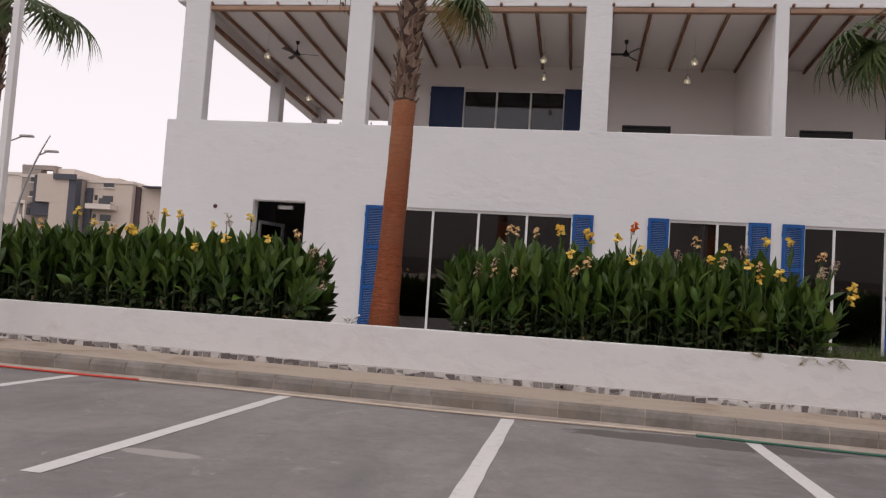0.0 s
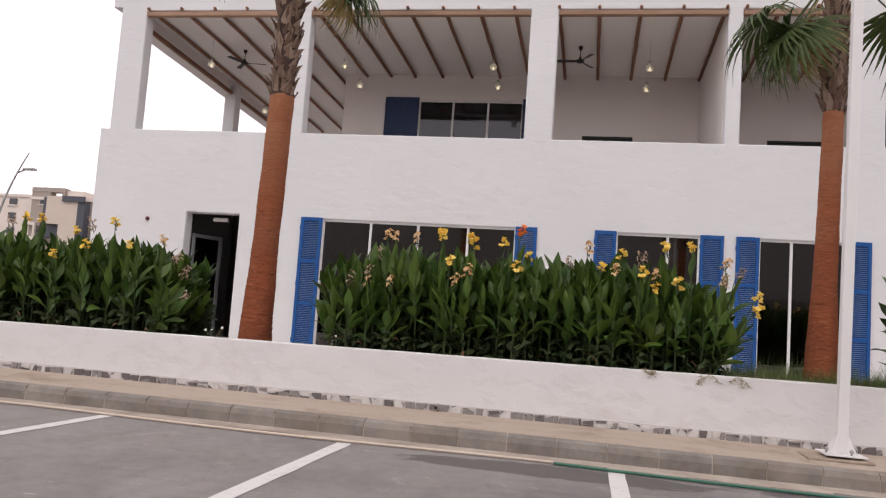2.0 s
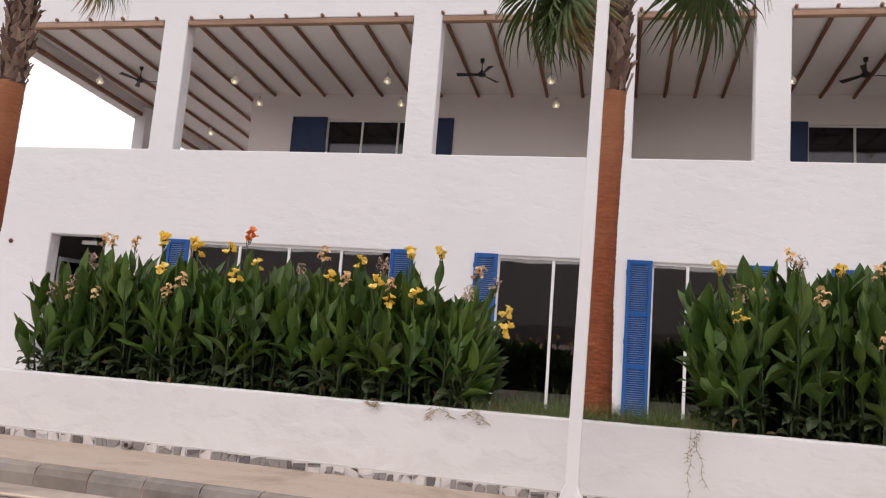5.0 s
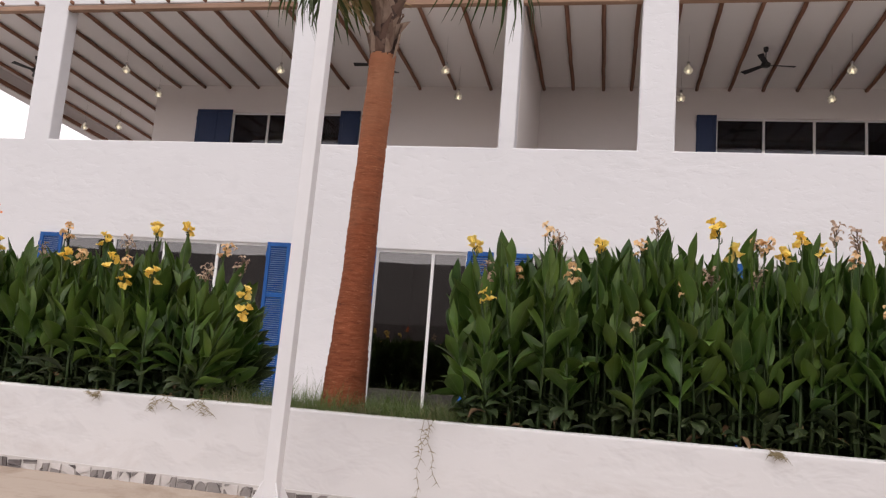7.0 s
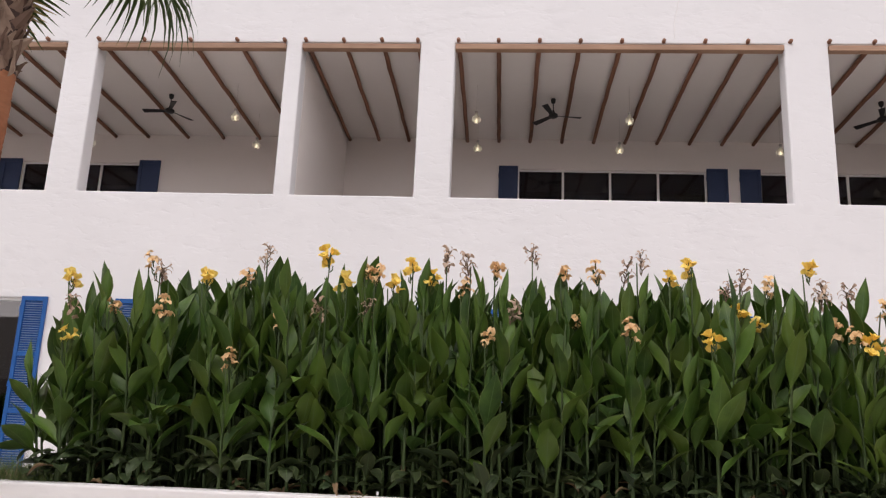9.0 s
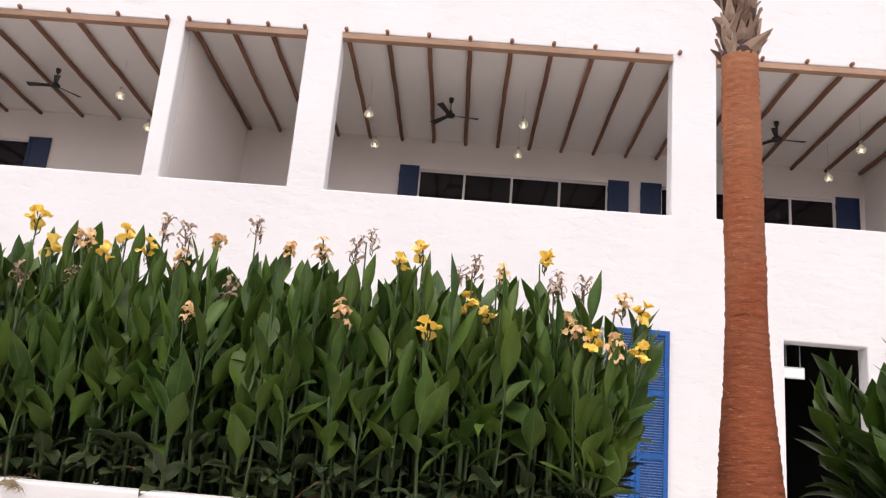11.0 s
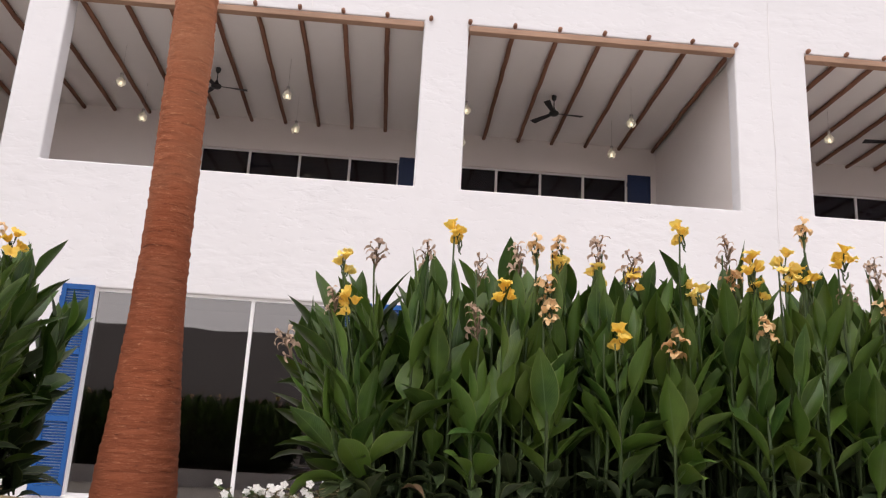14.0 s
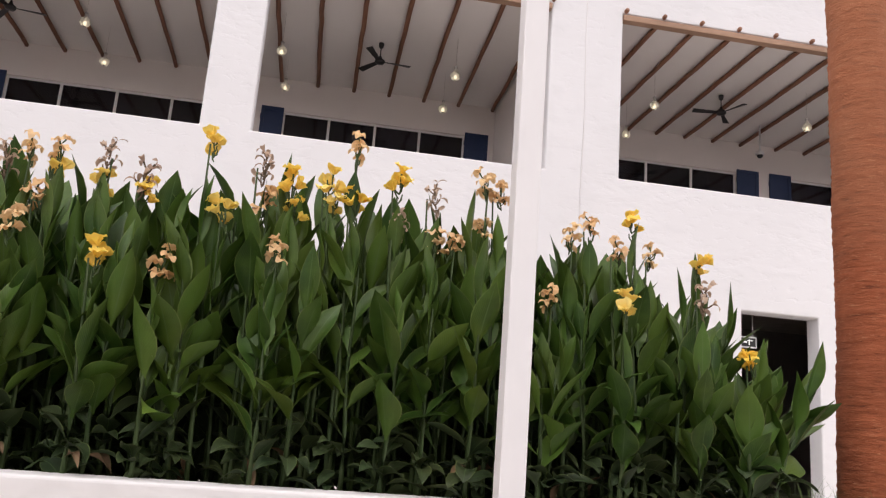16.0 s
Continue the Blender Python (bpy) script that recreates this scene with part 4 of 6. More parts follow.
# ---- palms ----
def frond_mesh(seed, length=0.95, petiole=0.95, droop=0.5, dry=False):
    """A fan leaf: petiole along +x, then a pleated fan of narrow drooping segments."""
    rnd = random.Random(seed)
    bm = bmesh.new()
    n = 8
    pts = [(petiole * i / n, 0, -0.10 * (i / n) ** 2) for i in range(n + 1)]
    tube(bm, pts, 0.016, 5, lambda s: 1.3 - 0.6 * s, 0.6)
    hub = Vector((petiole, 0, -0.10))
    segs = 34
    for k in range(segs):
        a = radians(-118 + 236 * k / (segs - 1)) + rnd.uniform(-.02, .02)
        L = length * (0.72 + 0.28 * math.cos(a * 0.62)) * rnd.uniform(0.88, 1.05)
        w = 0.030 * rnd.uniform(0.85, 1.1)
        dr = droop * rnd.uniform(0.7, 1.35)
        side = Vector((-math.sin(a), math.cos(a), 0))
        d = Vector((math.cos(a), math.sin(a), 0))
        rows = []
        for i in range(6):
            s = i / 5
            p = hub + d * (L * s * (1 - 0.25 * dr * s * s)) + Vector((0, 0, -dr * L * s ** 2.4 * 0.75 + 0.05 * math.sin(a * 2) ** 2 * s))
            ww = w * (0.25 + 1.6 * s if s < 0.45 else 0.97 * (1 - (s - 0.45) / 0.56) + 0.02)
            tw = rnd.uniform(-.3, .3) * s
            lift = Vector((0, 0, (0.012 if k % 2 else -0.012) * (1 - s)))
            rows.append((bm.verts.new(p - side * ww + Vector((0, 0, ww * tw)) + lift), bm.verts.new(p + Vector((0, 0, ww * 0.35)) + lift), bm.verts.new(p + side * ww - Vector((0, 0, ww * tw)) + lift)))
        for r0, r1 in zip(rows, rows[1:]):
            for q in (0, 1):
                bm.faces.new((r0[q], r0[q + 1], r1[q + 1], r1[q]))
    me = bpy.data.meshes.new("frond")
    bm.to_mesh(me)
    bm.free()
    me.materials.append(PALM_DRY if dry else PALM_LEAF)
    return me


FRONDS = [frond_mesh(i, 0.88 + 0.06 * i, 0.85 + 0.07 * i, 0.45 + 0.12 * i) for i in range(4)]
FROND_DRY = [frond_mesh(20 + i, 0.66, 0.9, 0.9, True) for i in range(2)]


def boot_mesh(seed):
    """The stub of an old leaf: a thin tapering strap, split and curled at its end."""
    rnd = random.Random(seed)
    bm = bmesh.new()
    rows = []
    L, side = rnd.uniform(0.15, 0.24), rnd.uniform(-.035, .035)
    for s, w, o in ((0, 0.066, -0.018), (0.3, 0.052, 0.002), (0.6, 0.034, 0.010), (0.85, 0.017, 0.018 + rnd.uniform(-.008, .016)), (1.0, 0.006, 0.022 + rnd.uniform(-.012, .03))):
        z, y = s * L, side * s ** 1.5
        rows.append([bm.verts.new((o - 0.006, y - w, z)), bm.verts.new((o + 0.009, y, z + 0.006)), bm.verts.new((o - 0.006, y + w, z)), bm.verts.new((o - 0.014, y, z))])
    for a, b in zip(rows, rows[1:]):
        for k in range(4):
            bm.faces.new((a[k], a[(k + 1) % 4], b[(k + 1) % 4], b[k]))
    bm.faces.new(rows[-1])
    me = bpy.data.meshes.new("leaf_base")
    bm.to_mesh(me)
    bm.free()
    me.materials.append(BOOT)
    return me


BOOTS = [boot_mesh(i) for i in range(8)]


def palm(x, y, r0, r1, change, top, lean, seed, fronds, flare0=0.03, bark=TRUNK):
    """A skirted fan palm: fibrous trunk, old leaf bases above `change`, fronds as (azimuth, elevation, kind)."""
    rnd = random.Random(seed)
    z0 = 0.74
    t = thing("palm_tree", "fan palm with red-brown fibrous trunk in the planting bed", "palm", "row of palms", at=pose(x, y, z0))
    h = change - z0
    prof = []
    n = 210
    for i in range(n + 1):
        s = i / n
        z = h * s
        flare = flare0 * max(0.0, 1 - z / 1.5) ** 1.3 + 0.018 * math.exp(-z / 0.10)
        prof.append((r0 + (r1 - r0) * s ** 0.8 + flare, z))
    def rough_rings(a, z):
        around = noise.noise((math.cos(a) * 1.5 + seed, math.sin(a) * 1.5, z * 3))
        saw = (z / 0.052 + 1.6 * around + 0.5 * math.sin(z * 5)) % 1.0
        return 0.008 * saw ** 1.5 + 0.009 * around + 0.006 * noise.noise((math.cos(a) * 7, math.sin(a) * 7 + seed, z * 30))

    bm = lathe(bmesh.new(), prof, 34, wobble=rough_rings)
    for v in bm.verts:
        v.co.x += lean[0] * v.co.z / h
        v.co.y += lean[1] * v.co.z / h
    part("trunk", bm, bark, t, smooth=True)
    cx, cy = lean
    up = lathe(bmesh.new(), [(r1 * 0.93, h - 0.02), (r1 * 0.93, h + 0.3), (r1 * 0.98, top - z0 - 0.2), (r1 * 0.6, top - z0 + 0.2)], 16, (cx, cy, 0))
    part("upper_trunk", up, CORE, t)
    part("collar", lathe(bmesh.new(), [(r1 * 0.94, h - 0.03), (r1 * 1.01, h - 0.01), (r1 * 1.0, h + 0.03), (r1 * 0.9, h + 0.06)], 20, (cx, cy, 0), wobble=lambda a, z: 0.012 * noise.noise((math.cos(a) * 4 + seed, math.sin(a) * 4, z * 20))), CORE, t, "dark ragged fibre collar")
    k = 0
    z = change - 0.02
    while z < top:
        m = 9
        for i in range(m):
            a = 2 * math.pi * (i + 0.5 * (k % 2)) / m + rnd.uniform(-.15, .15)
            o = new("leaf_base", rnd.choice(BOOTS))
            o.parent = t
            o.matrix_basis = Matrix.Translation((cx + r1 * 0.94 * math.cos(a), cy + r1 * 0.94 * math.sin(a), z - z0 + rnd.uniform(-.03, .03))) @ \
                Euler((rnd.choice((-1, 1)) * rnd.uniform(.05, .75), rnd.uniform(-.06, .20), a)).to_matrix().to_4x4() @ Matrix.Diagonal((1, 1, rnd.uniform(0.8, 1.25), 1))
        z += 0.094
        k += 1
    for az, el, kind in fronds:
        o = new("frond", (FROND_DRY[kind - 4] if kind >= 4 else FRONDS[kind]))
        o.parent = t
        if kind >= 4:
            o["label"] = "dry yellowed hanging frond"
        o.matrix_basis = Matrix.Translation((cx, cy, top - z0 - 0.12 + 0.2 * math.sin(radians(el)))) @ Euler((rnd.uniform(-.25, .25), radians(-el), radians(az))).to_matrix().to_4x4()
    return t


def crown(seed, extra=()):
    rnd = random.Random(seed)
    fr = list(extra)
    for i in range(22):
        fr.append((i * 137.5 + rnd.uniform(-12, 12), rnd.uniform(28, 88), rnd.randrange(4)))
    return fr


palm(-2.60, 11.45, 0.178, 0.158, 4.17, 6.55, (0.10, -0.02), 1, crown(1, ((2, -32, 1), (16, -38, 4), (-12, -28, 2), (195, 0, 2), (240, 5, 0))), 0.045)
palm(4.45, 11.5, 0.148, 0.116, 4.10, 6.15, (0.08, 0.0), 2, crown(2, ((180, -50, 1), (150, -44, 0), (192, -56, 4), (2, -28, 1), (28, -22, 3), (-14, -20, 2), (168, -30, 2), (205, -52, 1), (172, -64, 5))), 0.052)
palm(12.345, 11.48, 0.140, 0.126, 4.22, 6.6, (-0.05, 0.0), 3, crown(3), 0.10)
palm(19.25, 11.45, 0.19, 0.18, 4.95, 6.8, (0.0, 0.0), 4, crown(4), 0.03, TRUNK_PALE)
palm(-9.45, 11.45, 0.19, 0.17, 4.2, 6.25, (0.05, 0.0), 5, crown(5, ((4, -28, 2), (-16, -22, 1), (-60, -38, 0), (30, -18, 3))))


# ---- canna hedges ----
def leaf_mesh(name, length, width, a0, bend, cup, twist, wave, material, seed, n=10, cols=6, stalk=0.14):
    """A broad pointed blade, troughed along its midrib: it rises from the origin, leans by a0 and bends over along its length."""
    bm = bmesh.new()
    uvl = bm.loops.layers.uv.new("UVMap")
    x = z = 0.0
    rows = []
    for i in range(n + 1):
        s = i / n
        a = a0 + bend * s ** 1.7
        if i:
            x += math.sin(a) * length / n
            z += math.cos(a) * length / n
        u = (s - stalk) / (1 - stalk)
        w_ = math.sin(math.pi * u ** 0.80) ** 0.88 * (1 - 0.30 * u ** 5) if 0 < u < 1 else 0.0
        w = width * 0.5 * max(w_, 0.16 * (1 - s), 0.012)
        up = Vector((-math.cos(a), 0, math.sin(a)))
        th = twist * s
        across = Vector((0, 1, 0)) * math.cos(th) + up * math.sin(th)
        up = up * math.cos(th) - Vector((0, 1, 0)) * math.sin(th)
        c = Vector((x, 0, z))
        trough = cup * (1.25 - 0.85 * s)
        row = []
        for k in range(cols + 1):
            q = 2 * k / cols - 1
            ang = q * trough
            if trough > 0.02:
                off = across * (w * math.sin(ang) / trough) + up * (w * (1 - math.cos(ang)) / trough)
            else:
                off = across * (w * q)
            off = off + up * (wave * w * q * q * math.sin(s * 8 + seed + (1.5 if q < 0 else 0)))
            row.append(bm.verts.new(c + off))
        rows.append(row)
    for i, (r0, r1) in enumerate(zip(rows, rows[1:])):
        for k in range(cols):
            f = bm.faces.new((r0[k], r0[k + 1], r1[k + 1], r1[k]))
            for lp, (du, dv) in zip(f.loops, ((0, 0), (1, 0), (1, 1), (0, 1))):
                lp[uvl].uv = ((k + du) / cols, (i + dv) / n)
    me = bpy.data.meshes.new(name)
    bm.to_mesh(me)
    bm.free()
    me.polygons.foreach_set("use_smooth", [True] * len(me.polygons))
    me.materials.append(material)
    return me


def blade_set(count, length, width, a0, bend, cup, material, seed, wave=0.10):
    """A handful of unlike blades: each pair is (least, most)."""
    rnd = random.Random(seed)
    return [leaf_mesh("leaf", rnd.uniform(*length), rnd.uniform(*width), rnd.uniform(*a0), rnd.uniform(*bend), rnd.uniform(*cup),
                      rnd.uniform(-.7, .7), wave * rnd.uniform(0.4, 1.4), material, seed + i) for i in range(count)]


SPEAR = blade_set(6, (0.32, 0.44), (0.085, 0.115), (0.0, 0.06), (-0.05, 0.18), (0.9, 1.5), LEAF, 1)
UPRIGHT = blade_set(9, (0.34, 0.46), (0.125, 0.165), (0.02, 0.14), (0.05, 0.50), (0.55, 1.1), LEAF, 20)
SPREAD = blade_set(8, (0.33, 0.46), (0.130, 0.170), (0.15, 0.35), (0.25, 0.85), (0.55, 1.1), LEAF, 40)
ARCH = blade_set(5, (0.34, 0.42), (0.130, 0.165), (0.25, 0.45), (1.0, 1.7), (0.6, 1.0), LEAF, 60)
DROOP = blade_set(7, (0.15, 0.25), (0.085, 0.115), (0.55, 0.9), (0.6, 1.4), (0.35, 0.9), LEAF_OLD_SHADED, 80, 0.25)
SPREAD_OLD = blade_set(5, (0.22, 0.32), (0.105, 0.130), (0.25, 0.5), (0.4, 1.0), (0.5, 0.9), LEAF_OLD_SHADED, 100, 0.2)
DEAD = blade_set(4, (0.16, 0.26), (0.05, 0.08), (0.8, 1.3), (1.0, 2.2), (1.2, 2.2), LEAF_DEAD, 120, 0.4)
MASS_DATA = []
for i in range(6):
    me = leaf_mesh("mass", 0.36 + 0.03 * (i % 3), 0.150, 0.03 + 0.04 * i, 0.10 + 0.16 * i, 0.9, 0.4 * (i % 3 - 1), 0.1, LEAF_MASS, 40 + i, 6, 4)
    co = np.empty(len(me.vertices) * 3)
    me.vertices.foreach_get("co", co)
    tex = np.empty(len(me.loops) * 2)
    me.uv_layers[0].data.foreach_get("uv", tex)
    MASS_DATA.append((co.reshape(-1, 3), np.array([list(p.vertices) for p in me.polygons]), tex))
    bpy.data.meshes.remove(me)


def petals_mesh(name, kind, seed):
    """A flower head: loose funnel-shaped blooms with broad ruffled petals over green tubes, the withered ones shrunk to twists."""
    rnd = random.Random(seed)
    bm = bmesh.new()
    blooms, size, npet, wide = {"yellow": (4, 0.060, 5, 0.42), "orange": (4, 0.060, 5, 0.42), "peach": (5, 0.056, 4, 0.32), "brown": (9, 0.050, 2, 0.20)}[kind]
    for b in range(blooms):
        turn = 2.4 * b + rnd.uniform(-.5, .5)
        tip = rnd.uniform(0.25, 0.75) if kind != "brown" else rnd.uniform(0.3, 1.1)
        axis = Vector((math.cos(turn) * math.sin(tip), math.sin(turn) * math.sin(tip), math.cos(tip)))
        foot = Vector((0, 0, -0.085 + (0.03 if kind != "brown" else 0.016) * b))
        neck = foot + axis * rnd.uniform(0.03, 0.05)
        first = len(bm.faces)
        tube(bm, [foot, (foot + neck) / 2 + Vector((0, 0, -0.004)), neck], 0.0042, 5, lambda q: 0.7 + 0.5 * q)
        bm.faces.ensure_lookup_table()
        for f in bm.faces[first:]:
            f.material_index = 1
        e1 = axis.orthogonal().normalized()
        e2 = axis.cross(e1)
        spin = rnd.uniform(0, 6.28)
        for p in range(npet):
            az = spin + 6.283 * p / npet + rnd.uniform(-.35, .35)
            d = e1 * math.cos(az) + e2 * math.sin(az)
            sd = e2 * math.cos(az) - e1 * math.sin(az)
            open_ = rnd.uniform(0.12, 0.45)
            curl = rnd.uniform(0.6, 1.7) if kind in ("yellow", "orange") else rnd.uniform(0.9, 2.6)
            L = size * rnd.uniform(0.8, 1.15)
            W = L * wide * rnd.uniform(0.8, 1.2)
            pos = neck.copy()
            rows = []
            for i in range(6):
                s = i / 5
                a = open_ + curl * s ** 1.6
                if i:
                    pos = pos + d * (math.sin(a) * L / 5) + axis * (math.cos(a) * L / 5)
                    if kind in ("brown", "peach"):
                        pos.z -= 0.004 * s
                w = W * (0.18 + 0.95 * math.sin(math.pi * min(1.0, 0.12 + 0.70 * s)) ** 1.2) * (0.7 if i == 5 else 1.0)
                ruf = rnd.uniform(-.45, .45) * w * s
                lift = axis * (0.35 * w)
                rows.append((bm.verts.new(pos - sd * w + lift + axis * ruf), bm.verts.new(pos), bm.verts.new(pos + sd * w + lift - axis * ruf)))
            for r0, r1 in zip(rows, rows[1:]):
                for q in (0, 1):
                    bm.faces.new((r0[q], r0[q + 1], r1[q + 1], r1[q])).smooth = True
    # buds and spent tubes on the spike
    for b in range(5):
        az, r = rnd.uniform(0, 6.28), rnd.uniform(0.008, 0.022)
        z = rnd.uniform(-0.12, 0.01)
        first = len(bm.faces)
        tube(bm, [(0, 0, z - 0.02), (r * math.cos(az), r * math.sin(az), z), (1.3 * r * math.cos(az), 1.3 * r * math.sin(az), z + rnd.uniform(.02, .045))], 0.005, 5, lambda q: 1.1 - 0.9 * abs(q - 0.45))
        bm.faces.ensure_lookup_table()
        for f in bm.faces[first:]:
            f.material_index = 1
    me = bpy.data.meshes.new(name)
    bm.to_mesh(me)
    bm.free()
    me.materials.append({"yellow": PETAL_YELLOW, "orange": PETAL_ORANGE, "peach": PETAL_PEACH, "brown": PETAL_BROWN}[kind])
    me.materials.append(BRACT if kind == "brown" else STEM)
    return me


HEADS = {"Y": [petals_mesh("flower", "yellow", i) for i in range(6)], "P": [petals_mesh("flower", "peach", 10 + i) for i in range(6)],
         "B": [petals_mesh("flower", "brown", 20 + i) for i in range(6)], "O": [petals_mesh("flower", "orange", 31)]}
HEAD_LABEL = {"Y": "fresh yellow flower head", "P": "fading peach flower head", "B": "withered brown flower head", "O": "orange flower head"}


def stem_mesh(height, bend, r, seed):
    bm = bmesh.new()
    rnd = random.Random(seed)
    pts = [(bend * (i / 7) ** 2 * height, 0.012 * math.sin(i * 1.3 + seed), height * i / 7) for i in range(8)]
    tube(bm, pts, r, 6, lambda s: 1.15 - 0.75 * s)
    me = bpy.data.meshes.new("stem")
    bm.to_mesh(me)
    bm.free()
    me.polygons.foreach_set("use_smooth", [True] * len(me.polygons))
    me.materials.append(STEM)
    return me


STEMS = [stem_mesh(1.0, 0.02 * (i - 2), 0.012, i) for i in range(4)]


def canna(x, y, z, height, lean, turn, seed, head=None, leaves=None, hedge="canna hedge"):
    """One shoot; height is that of its stem. head: the kind of flower head that tops it."""
    rnd = random.Random(seed)
    lab = "leafy green canna plant in a dense planted row"
    if head:
        lab = {"Y": "tall canna plant topped by a yellow flower", "P": "tall canna plant topped by a fading flower",
               "B": "tall canna plant topped by withered flowers", "O": "tall canna plant topped by an orange flower"}[head]
    t = thing("canna_plant", lab, "plant", hedge, at=Matrix.Translation((x, y, z)) @ Euler((lean[1], lean[0], 0)).to_matrix().to_4x4())
    s = new("stem", rnd.choice(STEMS))
    s.parent = t
    s.matrix_basis = Euler((0, 0, turn)).to_matrix().to_4x4() @ Matrix.Diagonal((1, 1, height, 1))
    body = height if not head else max(0.45, height - rnd.uniform(0.30, 0.48))
    n = leaves or rnd.choice((9, 10, 11))
    fan = rnd.uniform(0, math.pi)
    for i in range(n):
        f = min(max((i + rnd.uniform(-.25, .25)) / (n - 1), 0.0), 1.0)
        az = fan + (math.pi if i % 2 else 0) + rnd.gauss(0, 0.55)
        zz = body * (0.07 + 0.90 * f ** 0.95)
        if f > 0.86:
            me, tilt = rnd.choice(SPEAR), rnd.uniform(0.0, 0.16)
        elif f > 0.55:
            me, tilt = rnd.choice(UPRIGHT), 0.62 - 0.50 * f + rnd.uniform(-.12, .22)
        elif f > 0.26:
            me, tilt = (rnd.choice(ARCH) if rnd.random() < 0.16 else rnd.choice(SPREAD)), 0.50 - 0.25 * f + rnd.uniform(-.2, .25)
        # low leaves: old ones, their colour also carrying the shade near the ground
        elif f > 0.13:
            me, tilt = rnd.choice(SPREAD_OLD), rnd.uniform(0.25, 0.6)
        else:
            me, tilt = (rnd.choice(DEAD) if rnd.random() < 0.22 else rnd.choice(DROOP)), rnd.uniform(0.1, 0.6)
        if zz < 0.22 and math.sin(az) < -0.2:
            zz = max(zz, 0.15)
        o = new("leaf", me)
        o.parent = t
        sc = rnd.uniform(0.74, 1.08)
        o.matrix_basis = Matrix.Translation((0, 0, zz)) @ Euler((0, tilt, az), 'XYZ').to_matrix().to_4x4() @ Matrix.Diagonal((sc, sc * rnd.uniform(.9, 1.12), sc, 1)) @ Euler((0, 0, rnd.uniform(-.4, .4))).to_matrix().to_4x4()
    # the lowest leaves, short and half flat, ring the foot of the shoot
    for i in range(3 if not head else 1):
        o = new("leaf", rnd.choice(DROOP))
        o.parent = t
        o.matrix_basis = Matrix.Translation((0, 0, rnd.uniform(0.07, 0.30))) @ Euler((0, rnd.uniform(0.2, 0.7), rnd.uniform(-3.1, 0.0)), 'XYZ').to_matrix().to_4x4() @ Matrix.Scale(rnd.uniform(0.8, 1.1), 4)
    if head:
        o = new("flower", rnd.choice(HEADS[head]))
        o.parent = t
        o["label"] = HEAD_LABEL[head]
        sc = rnd.uniform(0.85, 1.1)
        o.matrix_basis = Matrix.Translation((0, 0, height + 0.02)) @ Euler((rnd.uniform(-.25, .25), rnd.uniform(-.25, .25), rnd.uniform(0, 6.28))).to_matrix().to_4x4() @ Matrix.Scale(sc, 4)
    return t


HEDGES = [(-13.2, -3.80, 11.10, 12.15, 2.24), (-1.45, 3.30, 11.10, 12.15, 2.34), (5.62, 11.34, 11.10, 12.2, 2.60), (13.50, 18.46, 11.10, 12.2, 2.53)]
BLOOMS = [{}, {}, {}, {}]
BLOOMS[0]['Y'] = [(-7.50, 2.31), (-6.06, 2.35), (-5.80, 2.34), (-5.25, 2.19), (-4.67, 2.34), (-5.42, 1.84), (-6.49, 2.07), (-6.39, 2.02), (-4.94, 1.99), (-4.29, 2.01), (-7.20, 2.14)]
BLOOMS[0]['P'] = [(-7.95, 2.07), (-6.76, 2.03), (-3.93, 2.11)]
BLOOMS[0]['B'] = [(-6.27, 2.29), (-5.02, 2.31), (-3.59, 1.94), (-3.41, 1.83), (-3.27, 1.60)]
BLOOMS[1]['Y'] = [(-0.11, 2.40), (0.03, 2.04), (0.30, 2.30), (0.66, 2.32), (0.99, 2.17), (0.86, 2.00), (2.11, 2.25), (1.87, 2.06), (2.63, 2.36), (2.92, 2.37), (2.49, 1.85), (3.70, 1.92), (2.76, 1.92), (2.35, 2.03), (3.69, 1.78), (-0.10, 2.35), (0.23, 2.37)]
BLOOMS[1]['O'] = [(0.88, 2.46)]
BLOOMS[1]['P'] = [(-0.72, 2.33), (0.11, 1.80), (-0.98, 1.74), (0.26, 1.92), (1.71, 2.29), (2.04, 2.04), (3.32, 2.20), (2.50, 2.01), (-0.71, 1.75), (-0.82, 2.35), (-0.45, 2.33)]
BLOOMS[1]['B'] = [(-0.98, 1.86), (-0.94, 2.11), (2.35, 2.22), (3.27, 1.97), (3.48, 2.12), (1.48, 2.13), (-1.22, 1.77)]
BLOOMS[2]['Y'] = [(5.56, 2.36), (5.73, 1.89), (6.61, 2.38), (7.50, 2.57), (7.65, 2.36), (8.13, 2.49), (7.99, 2.36), (8.28, 2.41), (9.96, 2.45), (10.10, 2.54), (10.21, 1.99), (10.58, 2.14), (10.46, 2.21), (10.93, 2.54), (11.57, 2.28), (11.22, 2.00), (11.51, 1.98)]
BLOOMS[2]['P'] = [(6.18, 2.48), (5.93, 2.13), (6.91, 2.38), (6.39, 2.10), (7.81, 2.44), (7.87, 2.42), (8.52, 2.35), (8.74, 2.48), (7.24, 2.04), (6.90, 1.76), (9.66, 2.04), (9.45, 2.48), (9.23, 2.47), (10.65, 2.41), (11.14, 2.04), (9.31, 2.11), (8.69, 1.96), (11.44, 2.30), (11.36, 1.97), (11.09, 2.11)]
BLOOMS[2]['B'] = [(7.05, 2.57), (6.26, 2.42), (8.38, 2.57), (8.53, 2.54), (9.00, 2.61), (9.77, 2.59), (9.67, 2.53), (10.37, 2.39), (10.47, 2.46), (11.19, 2.38), (11.01, 2.36), (5.70, 2.10), (7.46, 2.17), (7.81, 2.18), (8.87, 2.19), (11.03, 2.40)]
